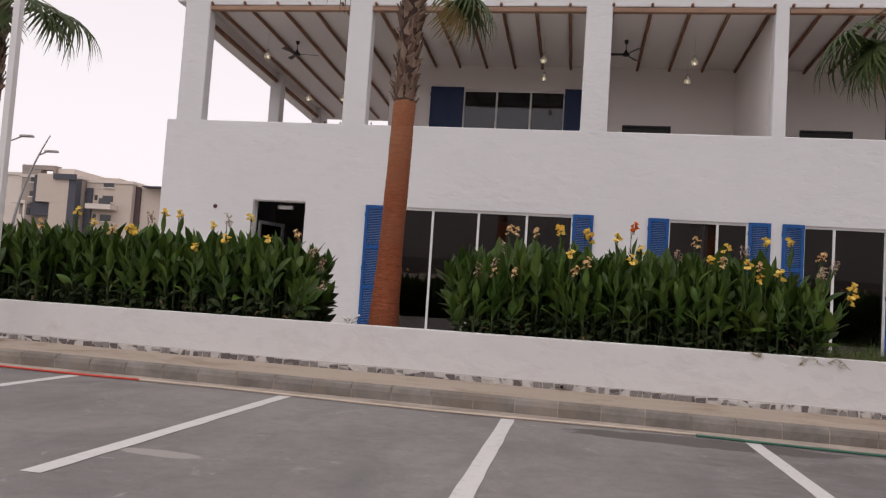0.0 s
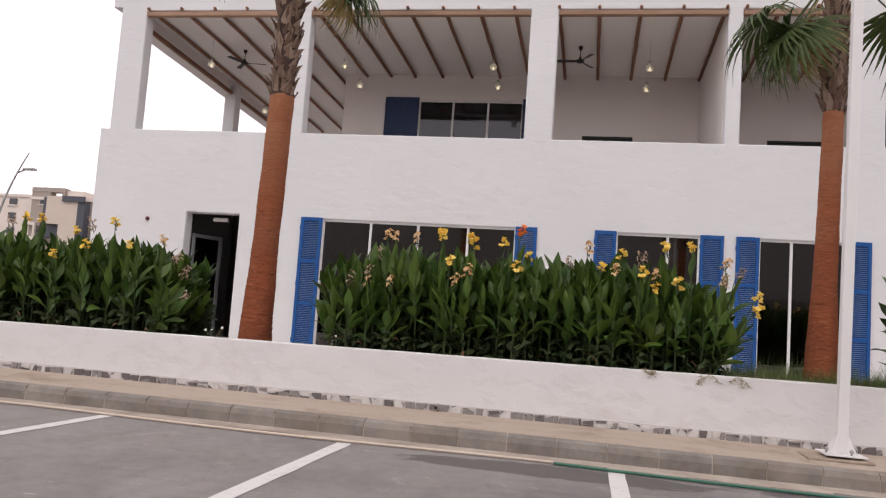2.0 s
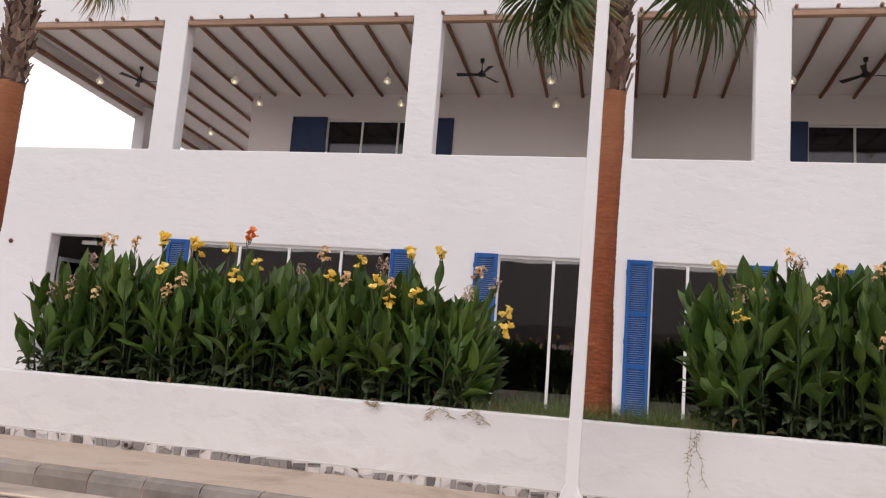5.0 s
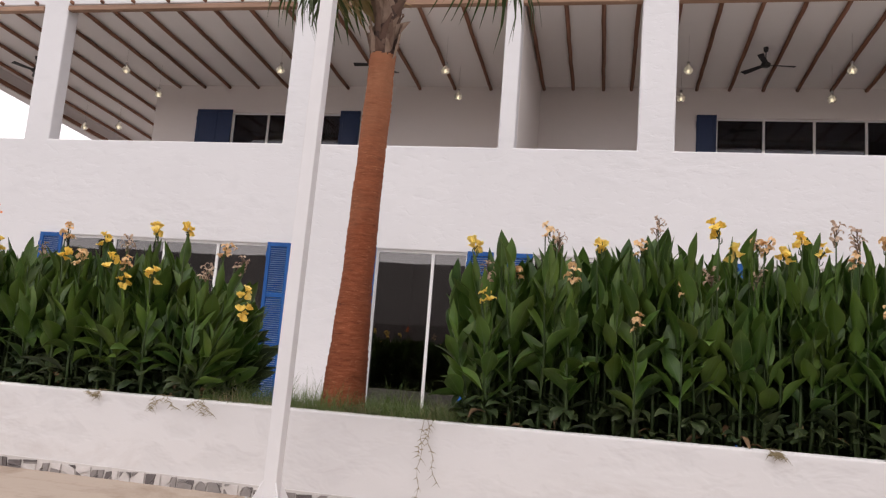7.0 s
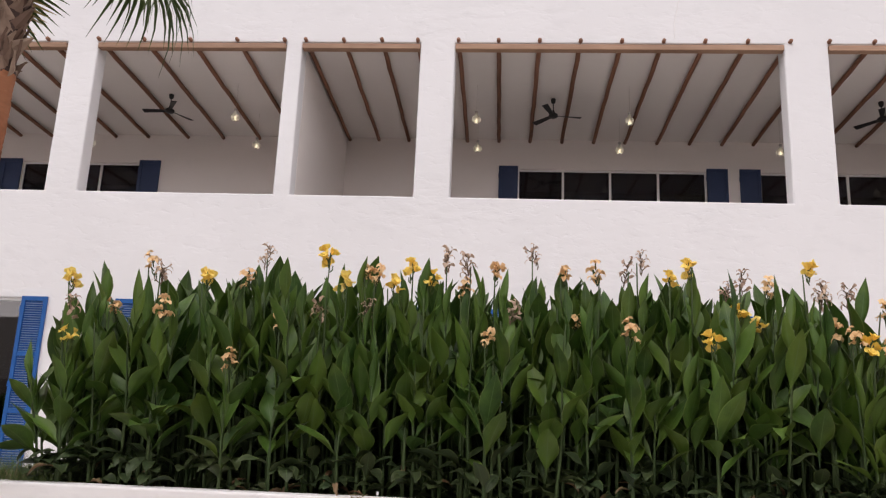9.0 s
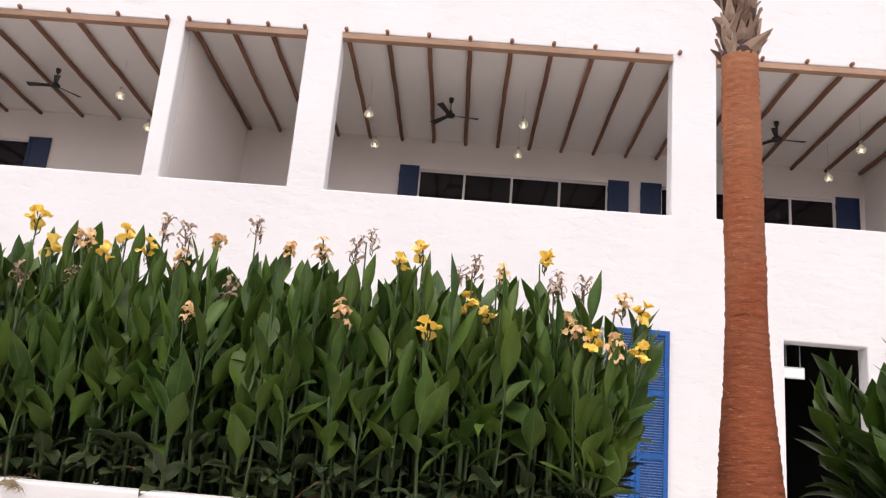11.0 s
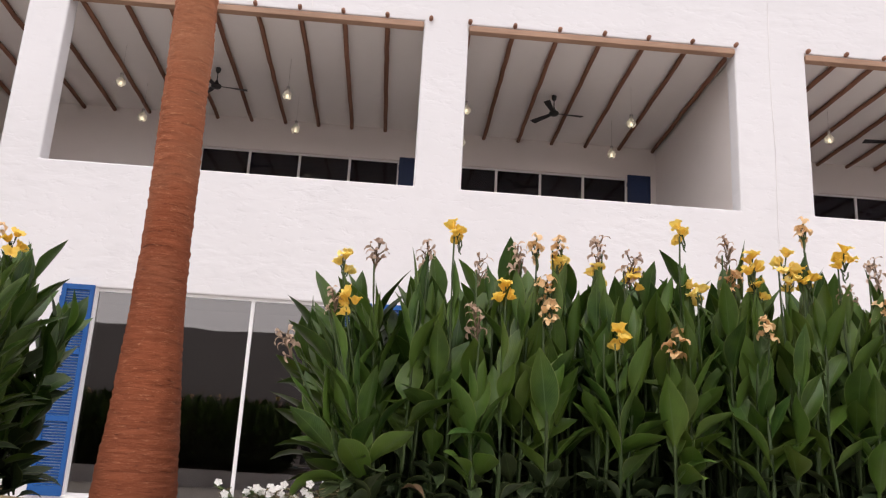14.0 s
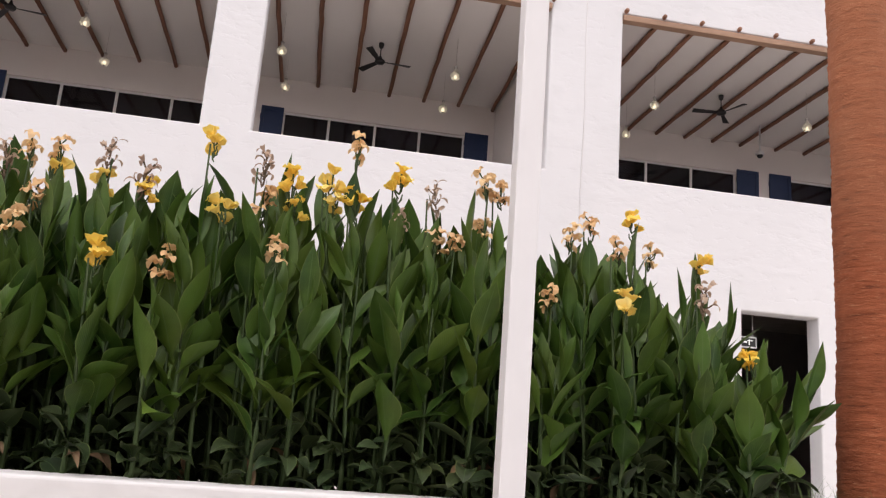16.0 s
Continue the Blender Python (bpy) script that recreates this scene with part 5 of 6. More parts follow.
BLOOMS[3]['Y'] = [(13.39, 2.29), (13.46, 2.01), (14.02, 2.48), (14.28, 2.10), (14.62, 2.34), (14.84, 2.30), (15.05, 2.27), (15.35, 2.58), (15.44, 2.22), (15.97, 2.42), (15.80, 2.27), (16.11, 2.34), (14.93, 1.89), (16.00, 2.33), (16.33, 2.48), (15.77, 2.41), (17.64, 2.41), (17.54, 1.91), (18.04, 2.21), (18.23, 1.68)]
BLOOMS[3]['P'] = [(14.48, 2.41), (15.22, 1.86), (14.55, 2.18), (15.64, 2.29), (15.74, 1.99), (14.53, 2.00), (14.62, 2.44), (16.09, 2.63), (16.54, 2.18), (16.80, 2.27), (16.79, 2.52), (16.88, 2.47), (16.63, 2.16), (17.29, 2.28), (17.40, 2.36), (17.56, 2.23), (17.75, 2.22), (17.11, 1.89)]
BLOOMS[3]['B'] = [(13.57, 2.33), (13.85, 2.35), (14.16, 2.29), (14.38, 2.35), (14.85, 2.44), (15.62, 2.48), (13.08, 1.90), (13.36, 2.03), (14.13, 1.94), (15.04, 2.35), (16.52, 2.43), (16.34, 2.26), (17.96, 1.99)]
BED = 0.79


def taper(no, left, right):
    """How the row's height falls off towards its two ends."""
    drop, reach = ((0.15, 0.3), (0.30, 0.55), (0.10, 0.25), (0.52, 0.48))[no]
    return 1.0 - 0.16 * math.exp(-max(left, 0) / 0.3) - drop * math.exp(-max(right, 0) / reach)


for hedge_no, (xa, xb, y0, y1, crest) in enumerate(HEDGES):
    rnd = random.Random(100 + hedge_no)
    name = "canna hedge %s" % "ABCD"[hedge_no]
    for kind, rows in BLOOMS[hedge_no].items():
        for fx, fz in rows:
            fy = 11.25 if fz > 2.1 else 10.98
            h = fz - BED - 0.05
            root_x = min(max(fx, xa + 0.15), xb - 0.15)
            canna(root_x, max(fy, 11.08), BED, h, (math.atan2(fx - root_x, h), (0.035 if fy < 11 else 0.0)), rnd.uniform(-.7, .7), rnd.randrange(10 ** 6), kind, 8, name)
    # the two front rows of shoots
    for row in range(2):
        nx = int((xb - xa) / (0.21 if hedge_no else 0.40))
        for i in range(nx + 1):
            x = xa + (xb - xa) * (i + 0.5 * row) / nx + rnd.uniform(-.09, .09)
            if x > xb:
                continue
            y = y0 + 0.22 * row + rnd.uniform(0.03, 0.16)
            edge = min(x - xa, xb - x)
            h = (crest - BED - 0.38) * taper(hedge_no, x - xa, xb - x) * (rnd.uniform(0.52, 0.98) if not row else rnd.uniform(0.80, 1.04))
            lx = (-0.22 if x - xa < xb - x else 0.26) * math.exp(-max(edge, 0) / 0.25) * rnd.uniform(0.3, 1.2) + rnd.uniform(-.07, .07)
            canna(x, y, BED, h, (lx, 0.12 * rnd.uniform(0.0, 1.3)), rnd.uniform(-.9, .9), rnd.randrange(10 ** 6), None, None, name)
    # short shoots splay outwards at both ends
    for end, way in ((xa, -1), (xb, 1)):
        for k in range(5):
            canna(end - way * rnd.uniform(0.02, 0.22), y0 + 0.04 + 0.2 * k, BED, (crest - BED) * rnd.uniform(0.22, 0.44), (way * rnd.uniform(0.22, 0.48), 0.12 * rnd.uniform(0, 1)),
                  rnd.uniform(-.9, .9), rnd.randrange(10 ** 6), None, 8, name)
    # the shoots behind, packed too close to count
    verts, faces, tex, old, base = [], [], [], [], 0
    stems = bmesh.new()
    step = 0.15
    for i in range(int((xb - xa) / step) + 1):
        for j in range(6):
            x = xa + i * step + rnd.uniform(-.08, .08)
            y = y0 + 0.36 + (y1 - y0 - 0.36) * j / 5 + rnd.uniform(-.08, .08)
            edge = min(x - xa, xb - x)
            h = (crest - BED - 0.38) * taper(hedge_no, x - xa, xb - x) * rnd.uniform(0.82, 1.08)
            lx = (-0.28 if x - xa < xb - x else 0.28) * math.exp(-max(edge, 0) / 0.25) * rnd.uniform(0.2, 1.2) + rnd.uniform(-.07, .07)
            root = Matrix.Translation((x, y, BED - 0.03 - 0.03 * (y - y0))) @ Euler((rnd.uniform(-.08, .08), lx, 0)).to_matrix().to_4x4()
            if j < 4:
                tube(stems, [root @ Vector((0, 0, h * q / 3)) for q in range(4)], 0.011, 5, lambda q: 1.1 - 0.6 * q)
            count = 14 if j < 4 else 24
            low = (0.62, 0.58, 0.52, 0.40, 0.0, 0.0)[j] if edge > 0.25 else 0.25
            for k in range(count):
                f = (k + rnd.uniform(0, 1)) / count
                if f < low + rnd.uniform(-.1, .1):
                    continue
                tilt = 0.62 - 0.56 * f + rnd.uniform(-.12, .18)
                sc = rnd.uniform(0.80, 1.12)
                m = np.array(root @ Matrix.Translation((0, 0, h * (0.03 + 0.93 * f))) @ Euler((0, tilt, rnd.uniform(0, 6.28))).to_matrix().to_4x4() @ Matrix.Scale(sc, 4))
                co, fa, te = MASS_DATA[rnd.randrange(6)] if f < 0.7 else MASS_DATA[rnd.randrange(3)]
                verts.append(co @ m[:3, :3].T + m[:3, 3])
                faces.append(fa + base)
                tex.append(te)
                # the lower third takes the old-leaf colour that has shade painted in
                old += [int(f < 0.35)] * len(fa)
                base += len(co)
            # broad leaves lying across each other shut the back of the row
            for k in range(18 if j > 3 and edge > 0.06 else 0):
                m = np.array(root @ Matrix.Translation((rnd.uniform(-.09, .09), rnd.uniform(-.05, .05), h * rnd.uniform(0.0, 0.6))) @ Euler((0, rnd.uniform(0.1, 1.0), rnd.choice((0, 3.14)) + rnd.uniform(-.6, .6))).to_matrix().to_4x4() @ Euler((0, 0, 1.3)).to_matrix().to_4x4())
                co, fa, te = MASS_DATA[rnd.randrange(6)]
                verts.append(co @ m[:3, :3].T + m[:3, 3])
                faces.append(fa + base)
                tex.append(te)
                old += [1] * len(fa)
                base += len(co)
            # fallen and lowest leaves close the foot of the row
            for k in range((0, 0, 0, 3, 12, 14)[j]):
                m = np.array(root @ Matrix.Translation((rnd.uniform(-.07, .07), rnd.uniform(-.06, .06), rnd.uniform(0.0, 0.24))) @ Euler((0, rnd.uniform(0.15, 1.3), rnd.uniform(0, 6.28))).to_matrix().to_4x4() @ Matrix.Scale(rnd.uniform(0.5, 0.9), 4))
                co, fa, te = MASS_DATA[rnd.randrange(6)]
                verts.append(co @ m[:3, :3].T + m[:3, 3])
                faces.append(fa + base)
                tex.append(te)
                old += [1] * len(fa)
                base += len(co)
    me = bpy.data.meshes.new("canna_foliage")
    me.from_pydata(np.concatenate(verts).tolist(), [], np.concatenate(faces).tolist())
    me.uv_layers.new(name="UVMap").data.foreach_set("uv", np.concatenate(tex))
    me.polygons.foreach_set("use_smooth", [True] * len(me.polygons))
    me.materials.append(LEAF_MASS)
    me.materials.append(LEAF_OLD_SHADED_MASS)
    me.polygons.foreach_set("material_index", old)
    mass = tagged(new("canna_foliage", me), "dense dark green canna leaves packed in a planted row", "foliage", kind="stuff")
    part("stems", stems, STEM_SHADED, mass)


# ---- grass, runners, small flowers ----
def blades(name, xa, xb, ya, yb, count, hmin, hmax, material, label, seed, zf):
    rnd = random.Random(seed)
    bm = bmesh.new()
    for _ in range(count):
        x, y = rnd.uniform(xa, xb), rnd.uniform(ya, yb)
        tuft = 0.55 + 0.9 * max(0.0, 0.5 + noise.noise((x * 3.1, y * 3.1, seed)))
        h, az, lean = (hmin + (hmax - hmin) * rnd.random() ** 1.6) * tuft, rnd.uniform(0, 6.28), rnd.uniform(0.3, 2.0)
        d = Vector((math.cos(az), math.sin(az), 0))
        s = Vector((-math.sin(az), math.cos(az), 0)) * 0.0026
        p = Vector((x, y, zf(x, y)))
        prev = None
        for i in range(4):
            f = i / 3
            q = p + d * (h * lean * f * f * 0.8) + Vector((0, 0, h * (f - 0.34 * lean * f * f)))
            w = s * (1 - 0.85 * f)
            cur = (bm.verts.new(q - w), bm.verts.new(q + w))
            if prev:
                bm.faces.new((prev[0], prev[1], cur[1], cur[0]))
            prev = cur
    return tagged(part(name, bm, material), label, "grass", kind="stuff")


def bed_z(x, y):
    return 0.79 - 0.06 * (y - 11.0)


blades("grass", 3.35, 5.75, 10.98, 12.4, 20000, 0.07, 0.36, GRASS, "rough green grass round a palm in the planting bed", 1, bed_z)
blades("grass", 18.1, 21.5, 10.98, 12.4, 10000, 0.07, 0.32, GRASS, "rough green grass beside a palm in the planting bed", 2, bed_z)
blades("dry_grass", 3.4, 5.6, 10.96, 11.5, 2200, 0.06, 0.26, DRY_GRASS, "dry straw-coloured grass on the edge of the bed", 3, bed_z)
blades("dry_grass", 18.4, 21.0, 10.96, 11.5, 700, 0.08, 0.2, DRY_GRASS, "dry straw-coloured grass on the edge of the bed", 4, bed_z)
blades("dry_grass", 11.5, 13.2, 11.0, 11.8, 420, 0.03, 0.10, DRY_GRASS, "dry litter and straw on bare earth", 5, bed_z)


def runner(x, length, seed):
    """Dry grass runners hanging over the planter's edge."""
    rnd = random.Random(seed)
    t = thing("grass_runner", "dry grass runners hanging over the white planter wall", "grass", "hanging runners")
    for k in range(rnd.choice((3, 4, 5))):
        L = length * rnd.uniform(0.35, 1.0)
        x0 = x + rnd.uniform(-.10, .10)
        dx = rnd.uniform(-.12, .12)
        pts = [(x0, YP + 0.10, 0.885), (x0, YP - 0.02, 0.885)]
        for i in range(1, 9):
            f = i / 8
            pts.append((x0 + dx * f + 0.015 * math.sin(i * 1.7 + k), YP - 0.03 - 0.02 * math.sin(f * 3), 0.875 - L * f))
        st = part("runner", tube(bmesh.new(), pts, 0.0022, 4), DRY_GRASS, t)
        bm = bmesh.new()
        for i in range(2, 10):
            p = Vector(pts[i])
            for s in (-1, 1):
                q = p + Vector((s * rnd.uniform(.02, .05), -0.008, -rnd.uniform(0.0, .05)))
                a, b, c = bm.verts.new(p + Vector((0, 0, .004))), bm.verts.new(p - Vector((0, 0, .004))), bm.verts.new(q)
                bm.faces.new((a, b, c))
        part("blade", bm, DRY_GRASS, st)
    return t


for x, L, s in ((3.05, 0.14, 1), (3.45, 0.17, 2), (5.42, 0.62, 3), (2.45, 0.09, 4), (7.9, 0.06, 5)):
    runner(x, L, s)


def vinca(x, y, z, seed, n):
    rnd = random.Random(seed)
    t = thing("periwinkle_plant", "low straggly plant with small white flowers on the bed's edge", "plant", "white flowers", at=pose(x, y, z))
    for k in range(n):
        ox, oy, oz = rnd.uniform(-.16, .16), rnd.uniform(-.12, .05), rnd.uniform(0.0, .14)
        st = part("stem", tube(bmesh.new(), [(0, 0, -0.02), (ox * .6, oy * .6, oz * .8), (ox, oy, oz)], 0.003, 4), STEM, t)
        bm = bmesh.new()
        for i in range(22):
            az, r = rnd.uniform(0, 6.28), rnd.uniform(.02, .05)
            c = Vector((ox, oy, oz)) * rnd.uniform(0.5, 1.0)
            d = Vector((math.cos(az), math.sin(az), rnd.uniform(-.3, .5))) * r
            w = Vector((-math.sin(az), math.cos(az), 0)) * r * 0.3
            v = [bm.verts.new(q) for q in (c, c + d * .5 + w, c + d, c + d * .5 - w)]
            bm.faces.new(v)
        part("leaf", bm, DRY_GRASS if k % 3 else GRASS, st)
        if k % 3 != 1:
            bm = bmesh.new()
            c = Vector((ox, oy - 0.01, oz + 0.015))
            tilt = Euler((rnd.uniform(0.2, 1.5), rnd.uniform(-.8, .8), 0)).to_matrix()
            for p in range(5):
                a = 6.283 * p / 5
                q = [Vector((0, 0, 0)), Vector((.017 * math.cos(a - .6), .017 * math.sin(a - .6), .003)), Vector((.023 * math.cos(a), .023 * math.sin(a), .001)), Vector((.017 * math.cos(a + .6), .017 * math.sin(a + .6), .003))]
                bm.faces.new([bm.verts.new(c + tilt @ v) for v in q])
            part("flower", bm, PETAL_WHITE, st, "small white flower")
    return t


for x, y, z, s, n in ((13.16, 10.97, 0.87, 1, 16), (13.24, 10.93, 0.84, 2, 16), (13.36, 10.97, 0.88, 3, 14), (13.02, 11.0, 0.87, 4, 8), (12.92, 11.0, 0.87, 8, 4), (11.75, 11.05, 0.84, 5, 4), (-1.5, 11.1, 0.85, 6, 4), (-3.0, 11.05, 0.85, 7, 4)):
    vinca(x, y, z, s, n)


# ---- hoses, pipe ----
def hose(name, pts, r, mat, label):
    fine = []
    P = [Vector(p) for p in pts]
    for i in range(len(P) - 1):
        p0, p1, p2, p3 = P[max(i - 1, 0)], P[i], P[i + 1], P[min(i + 2, len(P) - 1)]
        for k in range(8):
            s = k / 8
            fine.append(0.5 * ((2 * p1) + (p2 - p0) * s + (2 * p0 - 5 * p1 + 4 * p2 - p3) * s * s + (3 * p1 - p0 - 3 * p2 + p3) * s ** 3))
    fine.append(P[-1])
    return tagged(part(name, tube(bmesh.new(), fine, r, 8), mat, smooth=True), label, "hose")


def on_road(x, y, r):
    return (x, y, road_z(x) + r + 0.007)


hose("garden_hose", [on_road(x, kerb_y(x) - 0.42 + 0.05 * math.sin(x * 1.3), 0.014) for x in (-14, -12, -10, -8.5, -7, -5.9, -5.05)], 0.014, RED_HOSE, "red rubber hose lying along the kerb")
hose("garden_hose", [on_road(x, kerb_y(x) - 0.47 + 0.06 * math.sin(x * 1.1), 0.013) for x in (-5.1, -4, -3, -2, -1, 0, 0.9, 1.5)], 0.013, CREAM_HOSE, "cream rubber hose lying along the kerb")
hose("garden_hose", [on_road(x, kerb_y(x) - 0.50 - 0.05 * (x - 1.5) + 0.03 * math.sin(x * 1.5), 0.014) for x in (1.5, 2.2, 3, 4, 5, 6, 7.5, 9)], 0.014, GREEN_HOSE, "dark green hose lying along the kerb")
hose("garden_hose", [(11.62, 11.25, 0.845), (11.48, 11.12, 0.86), (11.40, 11.0, 0.89), (11.36, 10.88, 0.872), (11.32, 10.865, 0.7), (11.24, 10.865, 0.45), (11.20, 10.83, 0.16), (11.0, 10.7, 0.115)], 0.012, TEAL_HOSE, "teal hose hanging over the white planter wall")
hose("dry_branch", [(11.5, 11.02, 0.875), (11.75, 11.03, 0.89), (12.0, 11.06, 0.875)], 0.012, DRY_GRASS, "dry brown stalk lying on the bed's edge")
p = thing("drain_pipe", "short grey drain pipe stub at the foot of the planter", "pipe", at=pose(0.02, YP, road_z(0) + 0.245, 90))
bm = bmesh.new()
rings = [[bm.verts.new((r * math.cos(2 * math.pi * k / 14), r * math.sin(2 * math.pi * k / 14), z)) for k in range(14)] for r, z in ((0.035, -0.05), (0.035, 0.09), (0.027, 0.09), (0.027, -0.04))]
for a, b in zip(rings, rings[1:]):
    for k in range(14):
        bm.faces.new((a[k], a[(k + 1) % 14], b[(k + 1) % 14], b[k]))
part("pipe", bm, PIPE, p)
part("bore", lathe(bmesh.new(), [(0.027, -0.035), (0.027, -0.03)], 14), BLACK, p)

# ---- far side of the road, seen in the glass, and the town behind ----
shop = thing("shop_row", "pale shop row with a dark canopy and grey roof", "building")
part("wall", boxes((-60, 70, -46, -38, -0.5, 4.6)), DUSK_WALL, shop)
part("canopy", boxes((-60, 70, -38, -34, 3.3, 5.2)), DUSK_ROOF, shop)
part("roof", boxes((-60, 70, -48, -37.9, 5.2, 11.2)), SHOP_ROOF, shop)
for i in range(26):
    part("window", boxes((-58 + i * 5, -54.6 + i * 5, -38.05, -37.9, 0.4, 2.6)), FAR_GLASS, shop)
    part("pillar", boxes((-59.2 + i * 5, -58.7 + i * 5, -34.6, -34.1, -0.4, 3.28)), FAR_PALE, shop)
part("fascia", boxes((-60, 70, -33.98, -33.9, 3.3, 3.75)), FAR_PALE, shop)
bm = bmesh.new()
n = 80
prev = None
for i in range(n + 1):
    x = -420 + 840 * i / n
    h = 33 + 16 * noise.noise((x * 0.008, 0.3, 0)) + 5 * noise.noise((x * 0.03, 1.3, 0))
    row = [bm.verts.new((x, -190, -2)), bm.verts.new((x, -230, max(6, h * 0.7))), bm.verts.new((x, -270, max(8, h))), bm.verts.new((x, -330, -2))]
    if prev:
        for k in range(3):
            bm.faces.new((prev[k], row[k], row[k + 1], prev[k + 1]))
    prev = row
setting("backdrop", bm, HILL, "bare brown hills beyond the town", "hills", True)


def town_house(x0, x1, y, depth, h, wall, wins, label, extras=()):
    """A plain apartment block: wall body, roof edge, windows with frames."""
    b = thing("apartment_building", label, "building", "far apartment blocks", at=Matrix.Translation((-0.09, 0.07, -0.92)) @ Matrix.Scale(1.725, 4))
    part("wall", boxes((x0, x1, y, y + depth, -0.5, h)), wall, b)
    part("roof", boxes((x0 - 0.15, x1 + 0.15, y - 0.15, y + depth + 0.15, h, h + 0.35)), FAR_PALE, b)
    for wx, wz, ww, wh in wins:
        w = part("window", boxes((wx, wx + ww, y - 0.06, y + 0.05, wz, wz + wh)), FAR_GLASS, b)
        part("sill", boxes((wx - 0.1, wx + ww + 0.1, y - 0.18, y - 0.062, wz - 0.15, wz)), FAR_PALE, w)
    for name, m, args in extras:
        part(name, boxes(args), m, b)
    return b


town_house(-84, -68.5, 90.6, 14, 13.6, FAR_PALE, [(-72.0, 12.6, 1.1, 0.8), (-72.0, 10.8, 1.1, 0.8), (-72.0, 8.9, 1.1, 0.8), (-76, 12.6, 1.4, 0.8), (-76, 10.8, 1.4, 0.8)], "pale rendered apartment block with small dark windows")
town_house(-68.4, -60.2, 90, 12, 13.3, FAR_TAUPE_SHADED, [(-67.15, 12.75, 0.55, 0.65), (-67.15, 10.95, 0.55, 0.65)], "beige and slate apartment block with an open roof frame",
           [("roof_frame", FAR_TAUPE_SHADED, (-68.4, -65.8, 89.9, 91, 13.66, 14.3)), ("roof_frame", FAR_TAUPE_SHADED, (-64.2, -63.9, 89.9, 91, 13.66, 14.3)), ("roof_frame", FAR_TAUPE_SHADED, (-68.42, -63.88, 89.86, 91.04, 14.302, 14.85)),
            ("roof_room", FAR_PALE, (-63.86, -61.6, 90.4, 97, 13.66, 14.6)), ("cladding", FAR_SLATE, (-66.5, -65.5, 89.7, 89.98, 10.2, 13.6)), ("cladding", FAR_SLATE, (-66.5, -63.7, 89.4, 89.98, 8.6, 10.1)),
            ("bay", FAR_BEIGE, (-65.5, -61.2, 88.9, 89.98, 10.25, 13.7)), ("bay", FAR_BEIGE, (-63.6, -61.2, 88.9, 89.98, 3.0, 10.24)), ("cladding", FAR_SLATE, (-63.2, -60.2, 88.6, 88.88, 13.05, 13.72)),
            ("cladding", FAR_SLATE, (-61.18, -60.2, 88.88, 89.98, 3.0, 13.04)), ("balcony", FAR_PALE, (-68.6, -66.6, 88.6, 89.98, 9.95, 10.3)), ("balcony", FAR_PALE, (-68.6, -66.6, 88.6, 89.98, 7.6, 8.55)),
            ("balcony_pillar", FAR_PALE, (-66.85, -66.6, 88.6, 88.9, 8.56, 9.94)), ("balcony_door", FAR_GLASS, (-67.4, -66.95, 89.9, 89.99, 8.6, 9.5))])
town_house(-60.15, -54.0, 91, 12, 13.1, FAR_BEIGE, [(-57.9, 12.6, 1.4, 0.75), (-57.9, 10.75, 1.4, 0.8), (-58.95, 10.9, 0.35, 0.65), (-58.0, 8.4, 1.4, 0.8), (-59.0, 8.4, 0.4, 0.8)], "beige apartment block with slate bands and balconies",
           [("cladding", FAR_SLATE, (-60.0, -59.2, 90.7, 90.98, 3, 12.4)), ("balcony", FAR_PALE, (-59.15, -55.8, 89.4, 90.98, 9.75, 10.35)), ("balcony_rail", FAR_GLASS, (-57.4, -55.85, 89.42, 89.46, 10.36, 11.05)),
            ("roof_room", FAR_BEIGE, (-59.4, -56.5, 92, 98, 13.46, 13.9))])
town_house(-53.95, -49.7, 92, 12, 12.75, FAR_BEIGE, [], "beige rendered apartment block with a dark vertical band",
           [("cladding", FAR_BROWN, (-53.98, -53.35, 91.7, 91.98, 3, 12.9)), ("awning", FAR_SLATE, (-52.6, -50.0, 90.6, 91.98, 12.8, 12.95)), ("rain_pipe", FAR_BROWN, (-50.45, -50.25, 91.8, 91.98, 3, 12.2)), ("rain_pipe", FAR_BROWN, (-49.95, -49.75, 91.8, 91.98, 3, 12.2))])


def street_lamp(x, y, h, arm, curved, k, label):
    """k: how stout the lamp is beside a tall one of 12 m."""
    s = thing("street_lamp", label, "street lamp", "street lamps", at=pose(x, y, -0.02))
    if curved:
        pts = [(3.05 * k * (i / 24) ** 2.6, 0, h * i / 24) for i in range(25)]
        part("mast", tube(bmesh.new(), pts, 0.16 * k, 8, lambda q: 1.2 - 0.9 * q), STEEL, s)
        a, b = Vector(pts[21]), Vector(pts[21]) + Vector((arm, 0, 0.35 * k))
    else:
        part("mast", tube(bmesh.new(), [(0, 0, h * i / 6) for i in range(7)], 0.12 * k, 8, lambda q: 1.2 - 0.5 * q), STEEL, s)
        a, b = Vector((0, 0, h)), Vector((arm, 0, h + 0.45 * k))
    part("arm", tube(bmesh.new(), [a, (a + b) / 2, b], 0.06 * k, 6), STEEL, s)
    part("head", boxes((b.x - 0.2 * k, b.x + 0.9 * k, -0.2 * k, 0.2 * k, b.z - 0.08 * k, b.z + 0.1 * k), bevel=0.05 * k), STEEL, s)
    return s


street_lamp(-20.22, 25.8, 6.02, 0.52, False, 0.45, "grey street lamp on a straight mast")
street_lamp(-31.15, 40.3, 9.07, 0.53, True, 0.667, "grey street lamp on a leaning curved mast")

# ---- kerb stones and the stone band, piece by piece ----
kerb = thing("kerb", "grey concrete kerb of short stones with sandy joints", "kerb", kind="structure")
